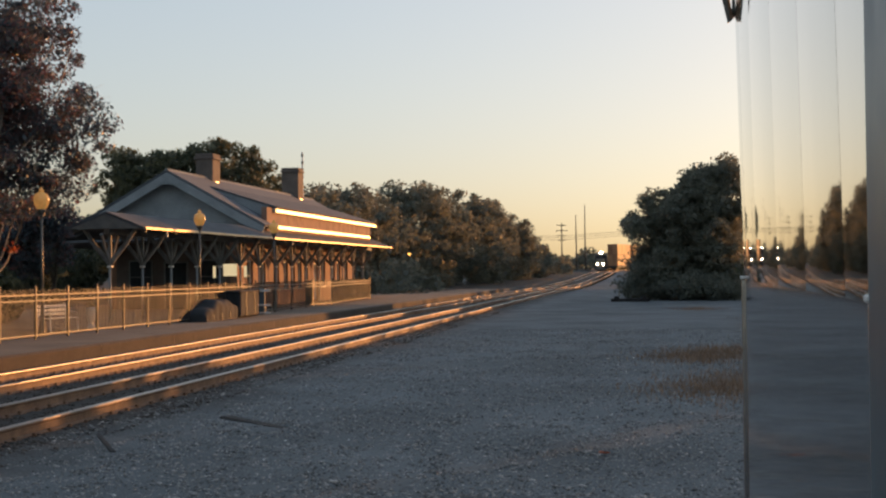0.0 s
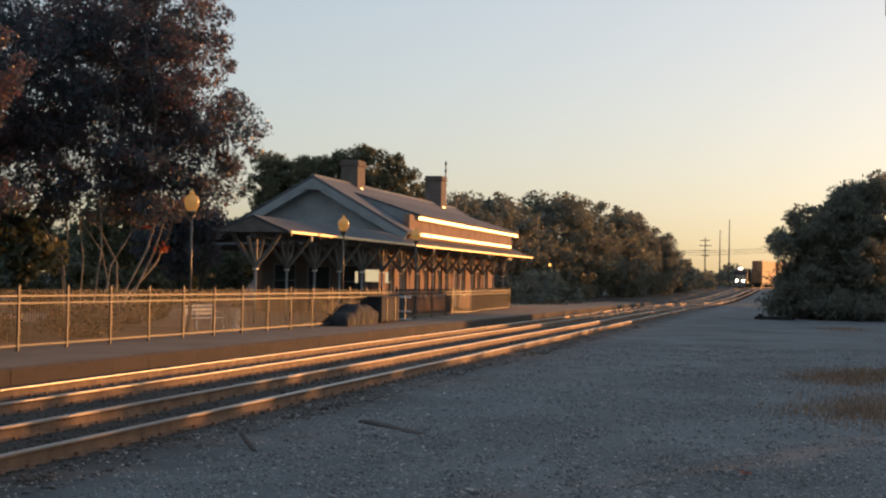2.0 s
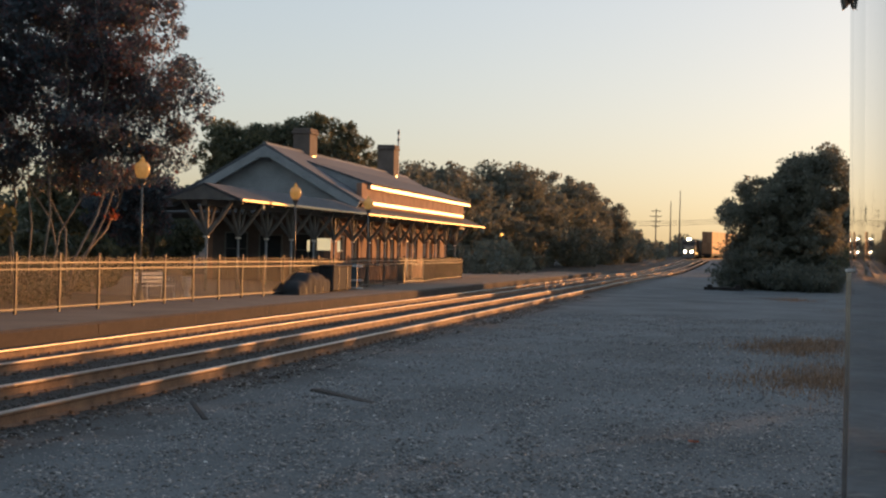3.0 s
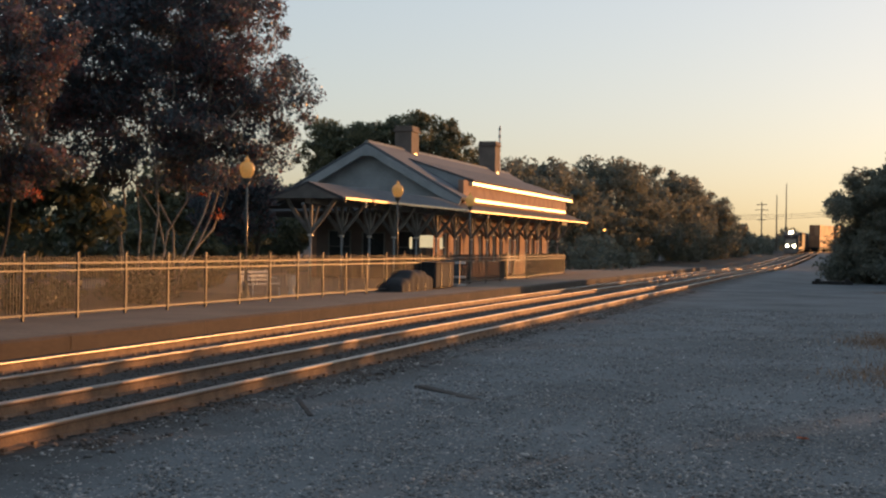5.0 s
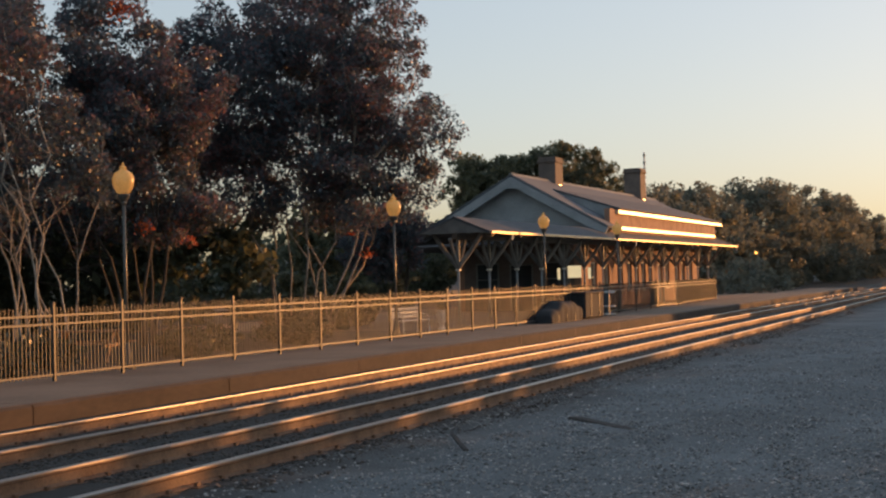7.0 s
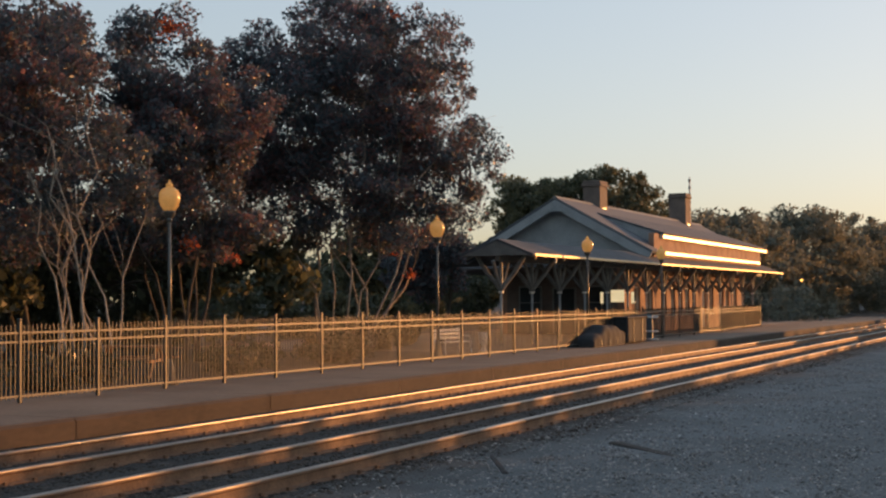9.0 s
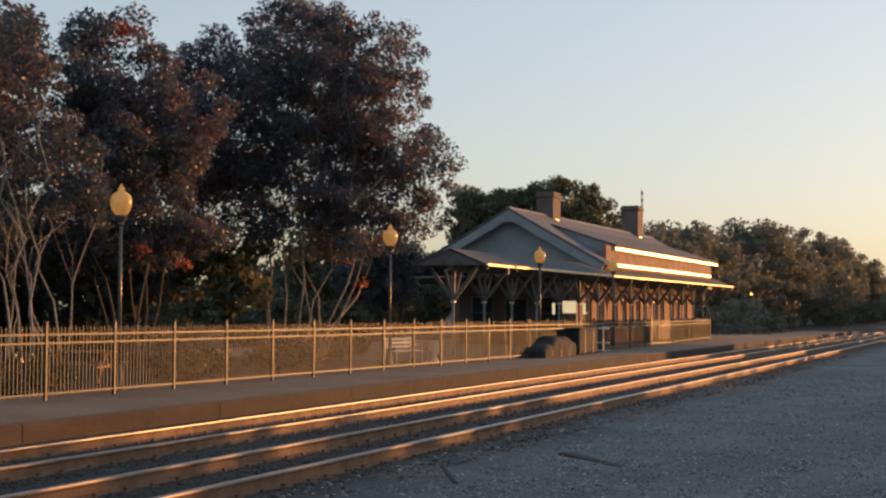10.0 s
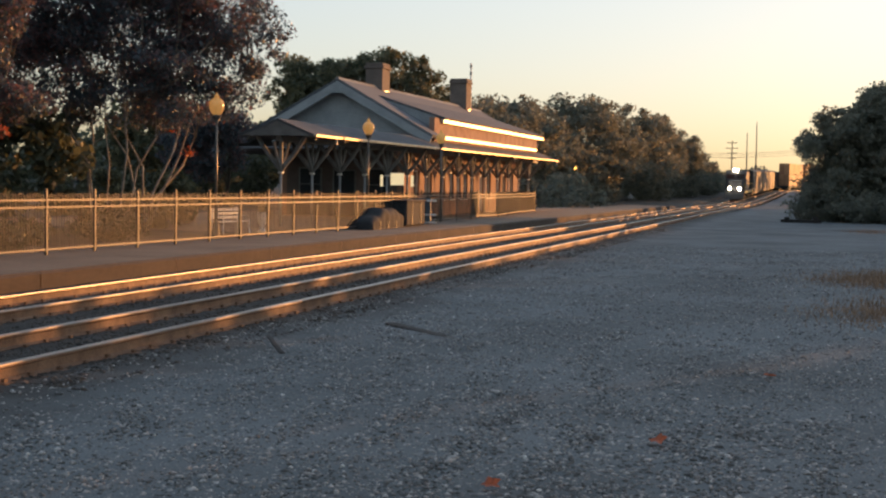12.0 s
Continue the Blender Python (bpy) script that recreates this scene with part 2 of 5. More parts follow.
# ---------- mesh tools ----------
class Shape:
    """Collects vertices and faces of one mesh."""

    def __init__(self):
        self.v, self.f = [], []

    def add(self, verts, faces):
        k = len(self.v)
        self.v += [tuple(p) for p in verts]
        self.f += [tuple(i + k for i in q) for q in faces]
        return self

    def box(self, x0, x1, y0, y1, z0, z1, m=None, c=0.0):
        """A box with chamfered edges of width c."""
        if not c:
            p = [Vector((x, y, z)) for z in (z0, z1) for y in (y0, y1) for x in (x0, x1)]
            f = [(0, 2, 3, 1), (4, 5, 7, 6), (0, 1, 5, 4), (2, 6, 7, 3), (0, 4, 6, 2), (1, 3, 7, 5)]
        else:
            p, f, at = [], [], {}
            lim = ((x0, x1), (y0, y1), (z0, z1))
            for sx_ in (0, 1):
                for sy_ in (0, 1):
                    for sz_ in (0, 1):
                        s = (sx_, sy_, sz_)
                        for ax in range(3):
                            q = [lim[i][s[i]] + (0 if i == ax else c * (1 - 2 * s[i])) for i in range(3)]
                            at[s, ax] = len(p)
                            p.append(Vector(q))
            for ax in range(3):
                o1, o2 = [i for i in range(3) if i != ax]
                for side in (0, 1):
                    ring = []
                    for a, b in ((0, 0), (1, 0), (1, 1), (0, 1)):
                        s = [0, 0, 0]
                        s[ax], s[o1], s[o2] = side, a, b
                        ring.append(at[tuple(s), ax])
                    f.append(ring)
                for a in (0, 1):
                    for b in (0, 1):
                        s, u = [0, 0, 0], [0, 0, 0]
                        s[o1] = u[o1] = a
                        s[o2] = u[o2] = b
                        u[ax] = 1
                        f.append((at[tuple(s), o1], at[tuple(u), o1], at[tuple(u), o2], at[tuple(s), o2]))
            for s in [(a, b, d) for a in (0, 1) for b in (0, 1) for d in (0, 1)]:
                f.append(tuple(at[s, ax] for ax in range(3)))
        if m is not None:
            p = [m @ q for q in p]
        return self.add(p, f)

    def tube(self, pts, radii, n=8, caps=True):
        """A round tube through points."""
        rings = []
        pts = [Vector(p) for p in pts]
        for i, p in enumerate(pts):
            d = (pts[min(i + 1, len(pts) - 1)] - pts[max(i - 1, 0)]).normalized()
            side = d.cross(Vector((0, 0, 1)) if abs(d.z) < 0.9 else Vector((1, 0, 0))).normalized()
            up = side.cross(d)
            rings.append([p + radii[i] * (math.cos(2 * math.pi * j / n) * side + math.sin(2 * math.pi * j / n) * up) for j in range(n)])
        v = [q for r in rings for q in r]
        f = [(i * n + j, i * n + (j + 1) % n, (i + 1) * n + (j + 1) % n, (i + 1) * n + j) for i in range(len(pts) - 1) for j in range(n)]
        if caps:
            f += [tuple(range(n))[::-1], tuple(range((len(pts) - 1) * n, len(pts) * n))]
        return self.add(v, f)

    def lathe(self, profile, n=16, at=(0, 0, 0)):
        """A turned body from (radius, height) pairs."""
        v = [(at[0] + r * math.cos(2 * math.pi * j / n), at[1] + r * math.sin(2 * math.pi * j / n), at[2] + z) for r, z in profile for j in range(n)]
        k = len(profile)
        f = [(i * n + j, i * n + (j + 1) % n, (i + 1) * n + (j + 1) % n, (i + 1) * n + j) for i in range(k - 1) for j in range(n)]
        f += [tuple(range(n))[::-1], tuple(range((k - 1) * n, k * n))]
        return self.add(v, f)

    def prism(self, outline, axis, lo, hi):
        """An outline in the other two axes, drawn out along axis from lo to hi."""
        def put(a, b, h):
            return {"x": (h, a, b), "y": (a, h, b), "z": (a, b, h)}[axis]
        n = len(outline)
        v = [put(a, b, h) for h in (lo, hi) for a, b in outline]
        f = [tuple(range(n)), tuple(range(n, 2 * n))[::-1]] + [(i, i + n, (i + 1) % n + n, (i + 1) % n) for i in range(n)]
        return self.add(v, f)

    def mesh(self, name, mat, smooth=False):
        me = bpy.data.meshes.new(name)
        me.from_pydata(self.v, [], self.f)
        bm = bmesh.new()
        bm.from_mesh(me)
        bmesh.ops.recalc_face_normals(bm, faces=bm.faces)
        bm.to_mesh(me)
        bm.free()
        me.materials.append(mat)
        if smooth:
            me.polygons.foreach_set("use_smooth", [True] * len(me.polygons))
        return me


def part(name, shape, mat, parent=None, label="", smooth=False, at=None):
    """One mesh object under a thing or a part; shape may be a mesh that others share."""
    ob = new(name, shape.mesh(name, mat, smooth) if isinstance(shape, Shape) else shape)
    if parent is not None:
        ob.parent = parent
    if at is not None:
        ob.matrix_basis = at
    return tagged(ob, label)


def thing(name, label, category, at=None, group="", kind=""):
    ob = new(name)
    ob.empty_display_size = 0.2
    if at is not None:
        ob.matrix_basis = at
    return tagged(ob, label, category, group, kind)


def quick_mesh(name, verts, faces, mat):
    me = bpy.data.meshes.new(name)
    verts, faces = np.asarray(verts, np.float32), np.asarray(faces, np.int32)
    k = faces.shape[1]
    me.vertices.add(len(verts))
    me.vertices.foreach_set("co", verts.ravel())
    me.loops.add(faces.size)
    me.loops.foreach_set("vertex_index", faces.ravel())
    me.polygons.add(len(faces))
    me.polygons.foreach_set("loop_start", np.arange(len(faces), dtype=np.int32) * k)
    me.update(calc_edges=True)
    me.materials.append(mat)
    return me


def grade(y):
    """Height of the line above the datum: it falls gently, then climbs far off."""
    y = max(-60.0, y)
    if y < 170:
        return -0.0026 * y
    s = min(1.0, (y - 170) / 190)
    return -0.442 + 1.5 * s * s * (3 - 2 * s)


BEND = [(-200, 0), (120, 0), (160, 0.35), (212, 1.3), (285, 2.4), (347, 3.0), (385, 5.0), (430, 10.5), (480, 20), (540, 36), (640, 75)]


def bend(y):
    """How far both tracks have swung towards +X at y."""
    for (a, p), (b, q) in zip(BEND, BEND[1:]):
        if y <= b:
            s = max(0.0, (y - a) / (b - a))
            return p + (q - p) * s
    return BEND[-1][1]


NEAR, FAR, NEAR_DROP, FAR_DROP, HALF_GAUGE = -8.42, -12.29, -0.158, -0.292, 0.71
PLATFORM = -0.13

# ---------- ground ----------
def ground_height(x, y):
    z = -0.41 + 0.064 * min(1, max(0, (-6.6 - x) / 0.6)) - 0.134 * min(1, max(0, (-10.1 - x) / 0.6)) + 0.26 * min(1, max(0, (-14.6 - x) / 0.3))
    if -14.4 < x <= -7:
        z += 0.016 * noise.noise((x * 2.1, y * 1.3, 2)) + 0.008
    if x > -6.9:
        z += 0.035 * noise.noise((x * 0.5, y * 0.25, 0)) + 0.02 * noise.noise((x * 1.7, y * 1.1, 4))
    return z + grade(y)


def build_ground():
    xs = [-3000, -800, -300, -120, -60, -40, -28, -20, -15.8, -14.9, -14.6, -14.5, -14, -13.5, -13, -12.5, -12, -11.5, -11, -10.6, -10.3, -10.1, -9.9, -9.6, -9.2, -8.8, -8.4, -8, -7.6, -7.2] + [-6.8 + 0.4 * i for i in range(33)] + [8, 11, 16, 25, 50, 120, 300, 900, 3000]
    ys = [-3000, -600, -150, -60, -30, -10] + [0.5 * i for i in range(60)] + [30 + 2 * i for i in range(36)] + [105, 120, 140, 160, 170] + [180 + 15 * i for i in range(14)] + [420, 520, 700, 1100, 2000, 4000]
    v = [(x, y, ground_height(x, y)) for y in ys for x in xs]
    n = len(xs)
    f = [(j * n + i, j * n + i + 1, (j + 1) * n + i + 1, (j + 1) * n + i) for j in range(len(ys) - 1) for i in range(n - 1)]
    me = quick_mesh("ground", v, f, YARD)
    ob = new("ground", me)
    tagged(ob, "dark grey gravel yard with patchy dirt beside the tracks", "ground", kind="structure")


def build_platform():
    platform = thing("platform", "low worn concrete platform with a vertical edge", "platform", kind="structure")
    for y in range(-12, 150, 6):
        a, b = y + 0.012, y + 5.988
        za, zb = grade(a) + PLATFORM, grade(b) + PLATFORM
        s = Shape()
        s.add([(-14.5, a, za - 0.6), (-14.5, b, zb - 0.6), (-14.5, b, zb - 0.03), (-14.5, a, za - 0.03), (-14.53, a, za), (-14.53, b, zb),
               (-19.4, b, zb), (-19.4, a, za), (-19.4, b, zb - 0.6), (-19.4, a, za - 0.6)],
              [(0, 1, 2, 3), (3, 2, 5, 4), (4, 5, 6, 7), (7, 6, 8, 9), (0, 3, 4, 7, 9), (1, 8, 6, 5, 2)])
        part("slab", s, CONCRETE, platform)
        # the curb face, darker than the slab, is cast against it, chipped along its top arris
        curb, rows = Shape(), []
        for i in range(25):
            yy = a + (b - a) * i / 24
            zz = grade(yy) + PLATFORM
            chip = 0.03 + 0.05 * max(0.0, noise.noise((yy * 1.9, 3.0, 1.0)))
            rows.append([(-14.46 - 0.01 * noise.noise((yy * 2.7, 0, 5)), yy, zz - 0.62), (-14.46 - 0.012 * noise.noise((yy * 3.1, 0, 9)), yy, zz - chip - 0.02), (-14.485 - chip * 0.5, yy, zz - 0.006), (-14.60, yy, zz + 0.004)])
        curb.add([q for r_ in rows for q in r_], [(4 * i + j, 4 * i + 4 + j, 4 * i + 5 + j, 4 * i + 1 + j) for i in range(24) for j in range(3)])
        part("curb", curb, EDGE, platform, "dark chipped concrete curb")
    s = Shape()
    za, zb = grade(46), grade(125)
    s.prism([(46, za - 0.6), (125, zb - 0.6), (125, zb - 0.118), (46, za - 0.118)], "x", -34, -19.35)
    tagged(part("pavement", s, CONCRETE), "concrete apron under the station canopy", "pavement", kind="structure")
    v, f = [], []
    ys = [-60, -20, 0, 10, 20, 30, 40, 46]
    xs = [-120, -60, -40, -30, -24, -19.4]
    for y in ys:
        for x in xs:
            v.append((x, y, grade(y) - 0.125 + (0.12 * noise.noise((x * .2, y * .2, 1)) + 0.06 if x < -22 else 0)))
    n = len(xs)
    f = [(j * n + i, j * n + i + 1, (j + 1) * n + i + 1, (j + 1) * n + i) for j in range(len(ys) - 1) for i in range(n - 1)]
    tagged(new("garden_bed", quick_mesh("garden_bed", v, f, SOIL)), "brown mulch and soil under the trees", "ground", kind="structure")


def rail_section():
    return [(-0.076, -0.185), (0.076, -0.185), (0.076, -0.172), (0.014, -0.150), (0.011, -0.06), (0.037, -0.045), (0.037, -0.008), (0.028, -0.002),
            (-0.028, -0.002), (-0.037, -0.008), (-0.037, -0.045), (-0.011, -0.06), (-0.014, -0.150), (-0.076, -0.172)]


def build_track(centre, drop, label):
    track = thing("railway_track", label, "railway track", kind="structure")
    ys = list(range(-40, 120, 8)) + list(range(120, 640, 10))
    sec = rail_section()
    for side in (-1, 1):
        v, f, tv, tf = [], [], [], []
        for k, y in enumerate(ys):
            x0, z0 = centre + side * HALF_GAUGE + bend(y), drop + grade(y)
            v += [(x0 + a, y, z0 + b) for a, b in sec]
            tv += [(x0 + a, y, z0 + b) for a, b in ((-0.0385, -0.024), (-0.0385, -0.008), (-0.029, 0.0), (0.029, 0.0), (0.0385, -0.008), (0.0385, -0.024))]
        n = len(sec)
        for k in range(len(ys) - 1):
            f += [(k * n + i, k * n + (i + 1) % n, (k + 1) * n + (i + 1) % n, (k + 1) * n + i) for i in range(n)]
            tf += [(6 * k + i, 6 * k + i + 1, 6 * k + i + 7, 6 * k + i + 6) for i in range(5)]
        s = Shape()
        s.add(v, f)
        rail = part("rail", s, RAIL_SIDE, track, "rust-brown steel rail")
        s = Shape()
        s.add(tv, tf)
        part("rail_head", s, RAIL_TOP, rail, "polished running surface of the rail")
    return track


def build_ties(track, centre, drop):
    """Ties with plates, those nearest as single pieces, the far ones joined."""
    s = Shape().box(-1.3, 1.3, -0.115, 0.115, -0.34, -0.19, c=0.012)
    me = s.mesh("tie", TIE)
    plate = Shape()
    for side in (-1, 1):
        plate.box(side * HALF_GAUGE - 0.17, side * HALF_GAUGE + 0.17, -0.09, 0.09, -0.19, -0.174)
        for dx in (-0.105, 0.105):
            plate.box(side * HALF_GAUGE + dx - 0.02, side * HALF_GAUGE + dx + 0.02, -0.03, 0.03, -0.176, -0.135)
    pm = plate.mesh("tie_plate", RAIL_SIDE)
    rng = random.Random(int(-centre))
    y, far, k = 4.0, Shape(), 0
    while y < 300:
        m = pose(centre + bend(y) + rng.uniform(-0.04, 0.04), y, drop + grade(y) + rng.uniform(-0.008, 0.004), 0, rng.uniform(-0.4, 0.4), rng.uniform(-0.8, 0.8))
        if y < 112:
            tie = part("tie", me, TIE, track, at=m)
            part("tie_plate", pm, RAIL_SIDE, tie, "rusty tie plates with spikes")
        else:
            far.box(-1.3, 1.3, -0.115, 0.115, -0.34, -0.19, m=m)
        y += 0.53
    tagged(part("far_ties", far, TIE, track), kind="stuff")


def scatter_stones(name, label, n, x0, x1, y0, y1, size, lift, mat, seed, bias=1.0):
    r = np.random.default_rng(seed)
    x = r.uniform(x0, x1, n)
    y = y0 + (y1 - y0) * r.uniform(0, 1, n) ** bias
    z = np.array([ground_height(a, b) for a, b in zip(x, y)]) + lift
    base = np.array([(1, 0, 0), (-1, 0, 0), (0, 1, 0), (0, -1, 0), (0, 0, 1), (0, 0, -1)], float)
    faces = np.array([(0, 2, 4), (2, 1, 4), (1, 3, 4), (3, 0, 4), (2, 0, 5), (1, 2, 5), (3, 1, 5), (0, 3, 5)])
    sc = size * r.lognormal(0, 0.35, (n, 1, 1)) * r.uniform(0.6, 1.2, (n, 6, 1))
    a = r.uniform(0, 6.28, n)
    rot = np.zeros((n, 3, 3))
    rot[:, 0, 0], rot[:, 0, 1], rot[:, 1, 0], rot[:, 1, 1], rot[:, 2, 2] = np.cos(a), -np.sin(a), np.sin(a), np.cos(a), 0.5
    tilt = r.uniform(-0.5, 0.5, n)
    rx = np.zeros((n, 3, 3))
    rx[:, 0, 0] = 1
    rx[:, 1, 1], rx[:, 1, 2], rx[:, 2, 1], rx[:, 2, 2] = np.cos(tilt), -np.sin(tilt), np.sin(tilt), np.cos(tilt)
    v = np.einsum("nij,nkj->nki", rx @ rot, base[None] * sc) + np.stack([x, y, z], 1)[:, None]
    f = faces[None] + 6 * np.arange(n)[:, None, None]
    tagged(new(name, quick_mesh(name, v.reshape(-1, 3), f.reshape(-1, 3), mat)), label, "gravel", kind="stuff")


# ---------- plants ----------
def leaf_cloud(name, blobs, n, size, mat, seed, clump=0.55, clumps=60, droop=0.0):
    """Many small leaves in clumps that fill uneven ellipsoids (x, y, z, rx, ry, rz)."""
    r = np.random.default_rng(seed)
    blobs = np.array(blobs, float)
    vol = blobs[:, 3] * blobs[:, 4] * blobs[:, 5]
    pick = r.choice(len(blobs), clumps, p=vol / vol.sum())
    d = r.normal(size=(clumps, 3))
    d /= np.linalg.norm(d, axis=1)[:, None]
    rad = r.uniform(0.15, 1, (clumps, 1)) ** (1 / 2.4)
    centres = blobs[pick, :3] + d * rad * blobs[pick, 3:]
    spread = clump * r.lognormal(0, 0.35, clumps)
    which = r.choice(clumps, n, p=spread ** 2 / (spread ** 2).sum())
    g = r.normal(size=(n, 3))
    g = g / np.linalg.norm(g, axis=1)[:, None] * r.uniform(0, 1, (n, 1)) ** 0.45
    p = centres[which] + g * spread[which][:, None] * np.array([1, 1, 0.75])
    u = r.normal(size=(n, 3))
    u /= np.linalg.norm(u, axis=1)[:, None]
    w = np.cross(u, r.normal(size=(n, 3)))
    w /= np.linalg.norm(w, axis=1)[:, None]
    s = size * r.lognormal(0, 0.3, (n, 1))
    v = np.stack([p - u * s, p + w * s * 0.55, p + u * s, p - w * s * 0.55], 1)
    f = np.arange(4 * n).reshape(n, 4)
    return quick_mesh(name, v.reshape(-1, 3), f, mat)


def limb(s, a, b, r0, r1, rng, n=6, wobble=0.12, steps=5):
    a, b = Vector(a), Vector(b)
    pts = []
    for i in range(steps + 1):
        t = i / steps
        p = a.lerp(b, t)
        k = wobble * (b - a).length * math.sin(math.pi * t)
        pts.append(p + Vector((rng.uniform(-k, k), rng.uniform(-k, k), rng.uniform(-k, k) * 0.3)))
    s.tube(pts, [r0 + (r1 - r0) * i / steps for i in range(steps + 1)], n)
    return pts


def tree(label, x, y, blobs, n, size, leaf, bark, seed, stems=1, spread=0.5, girth=0.16, clump=0.6, clumps=70, accent=None, group="", foot_ring=0.0):
    """A tree: stems and limbs from its foot into the crown, and a crown of clumped leaves."""
    rng = random.Random(seed)
    z = grade(y) - 0.15
    t = thing("tree", label, "tree", pose(x, y, z), group)
    s = Shape()
    top = max(b[2] + b[5] for b in blobs)
    for k in range(stems):
        a = 2 * math.pi * k / stems + rng.uniform(-0.4, 0.4)
        ring = (foot_ring or 0.036 * stems) * (rng.uniform(0.4, 1.1) if foot_ring else 1)
        foot = (ring * math.cos(a), ring * math.sin(a), -0.05)
        b = rng.choice(blobs)
        crownward = Vector((b[0] * 0.6 + spread * math.cos(a), b[1] * 0.6 + spread * math.sin(a), top * rng.uniform(0.55, 0.72)))
        pts = limb(s, foot, crownward, girth * rng.uniform(0.8, 1.1), girth * 0.35, rng, 7, 0.05, 7)
        for j in range(5 if stems > 2 else 12):
            q = pts[rng.randint(3, 7)]
            b = rng.choice(blobs)
            e = Vector((b[0] + rng.uniform(-0.8, 0.8) * b[3], b[1] + rng.uniform(-0.8, 0.8) * b[4], b[2] + rng.uniform(-0.4, 0.9) * b[5]))
            mid = limb(s, q, e, girth * 0.33, girth * 0.07, rng, 5, 0.08, 4)
            for _ in range(2):
                e2 = mid[2] + Vector((rng.uniform(-1, 1), rng.uniform(-1, 1), rng.uniform(0, 1))) * 0.8
                limb(s, mid[rng.randint(1, 3)], e2, girth * 0.12, girth * 0.04, rng, 4, 0.08, 3)
    part("trunk", s, bark, t, smooth=True)
    part("crown", leaf_cloud("crown", blobs, n, size, leaf, seed, clump, clumps), leaf, t)
    if accent:
        mat, spots, count = accent
        part("bright_leaves", leaf_cloud("bright_leaves", spots, count, size, mat, seed + 7, 0.3, 14), mat, t, "scarlet and orange leaves low in the crown")
    return t


def shrub(label, x, y, r, h, leaf, seed, n=1600, size=0.09):
    rng = random.Random(seed)
    t = thing("shrub", label, "shrub", pose(x, y, grade(y) - 0.12), "shrubs behind the fence")
    for k in range(7):
        a, s = k * 0.9, Shape()
        limb(s, (0.05 * math.cos(a), 0.05 * math.sin(a), 0), (r * 0.7 * math.cos(a), r * 0.7 * math.sin(a), h * 0.75), 0.025, 0.008, rng, 5)
        part("stem", s, BARK_DARK, t)
    part("foliage", leaf_cloud("foliage", [(0, 0, h * 0.55, r, r, h * 0.45), (0.4 * r, -0.2 * r, h * 0.4, r * 0.8, r * 0.7, h * 0.35)], n, size, leaf, seed, 0.28, 40), leaf, t)
    return t


def woods(name, label, blobs, n, size, leaf, seed, clump=1.6, clumps=160):
    """Far woodland: one mass of leaf clumps."""
    tagged(new(name, leaf_cloud(name, blobs, n, size, leaf, seed, clump, clumps)), label, "woodland", kind="stuff")


# ---------- fence ----------
PANEL, FIRST = 2.252, 22.57


def fence_x(y):
    return -17.6 + 0.0122 * (y - 22)


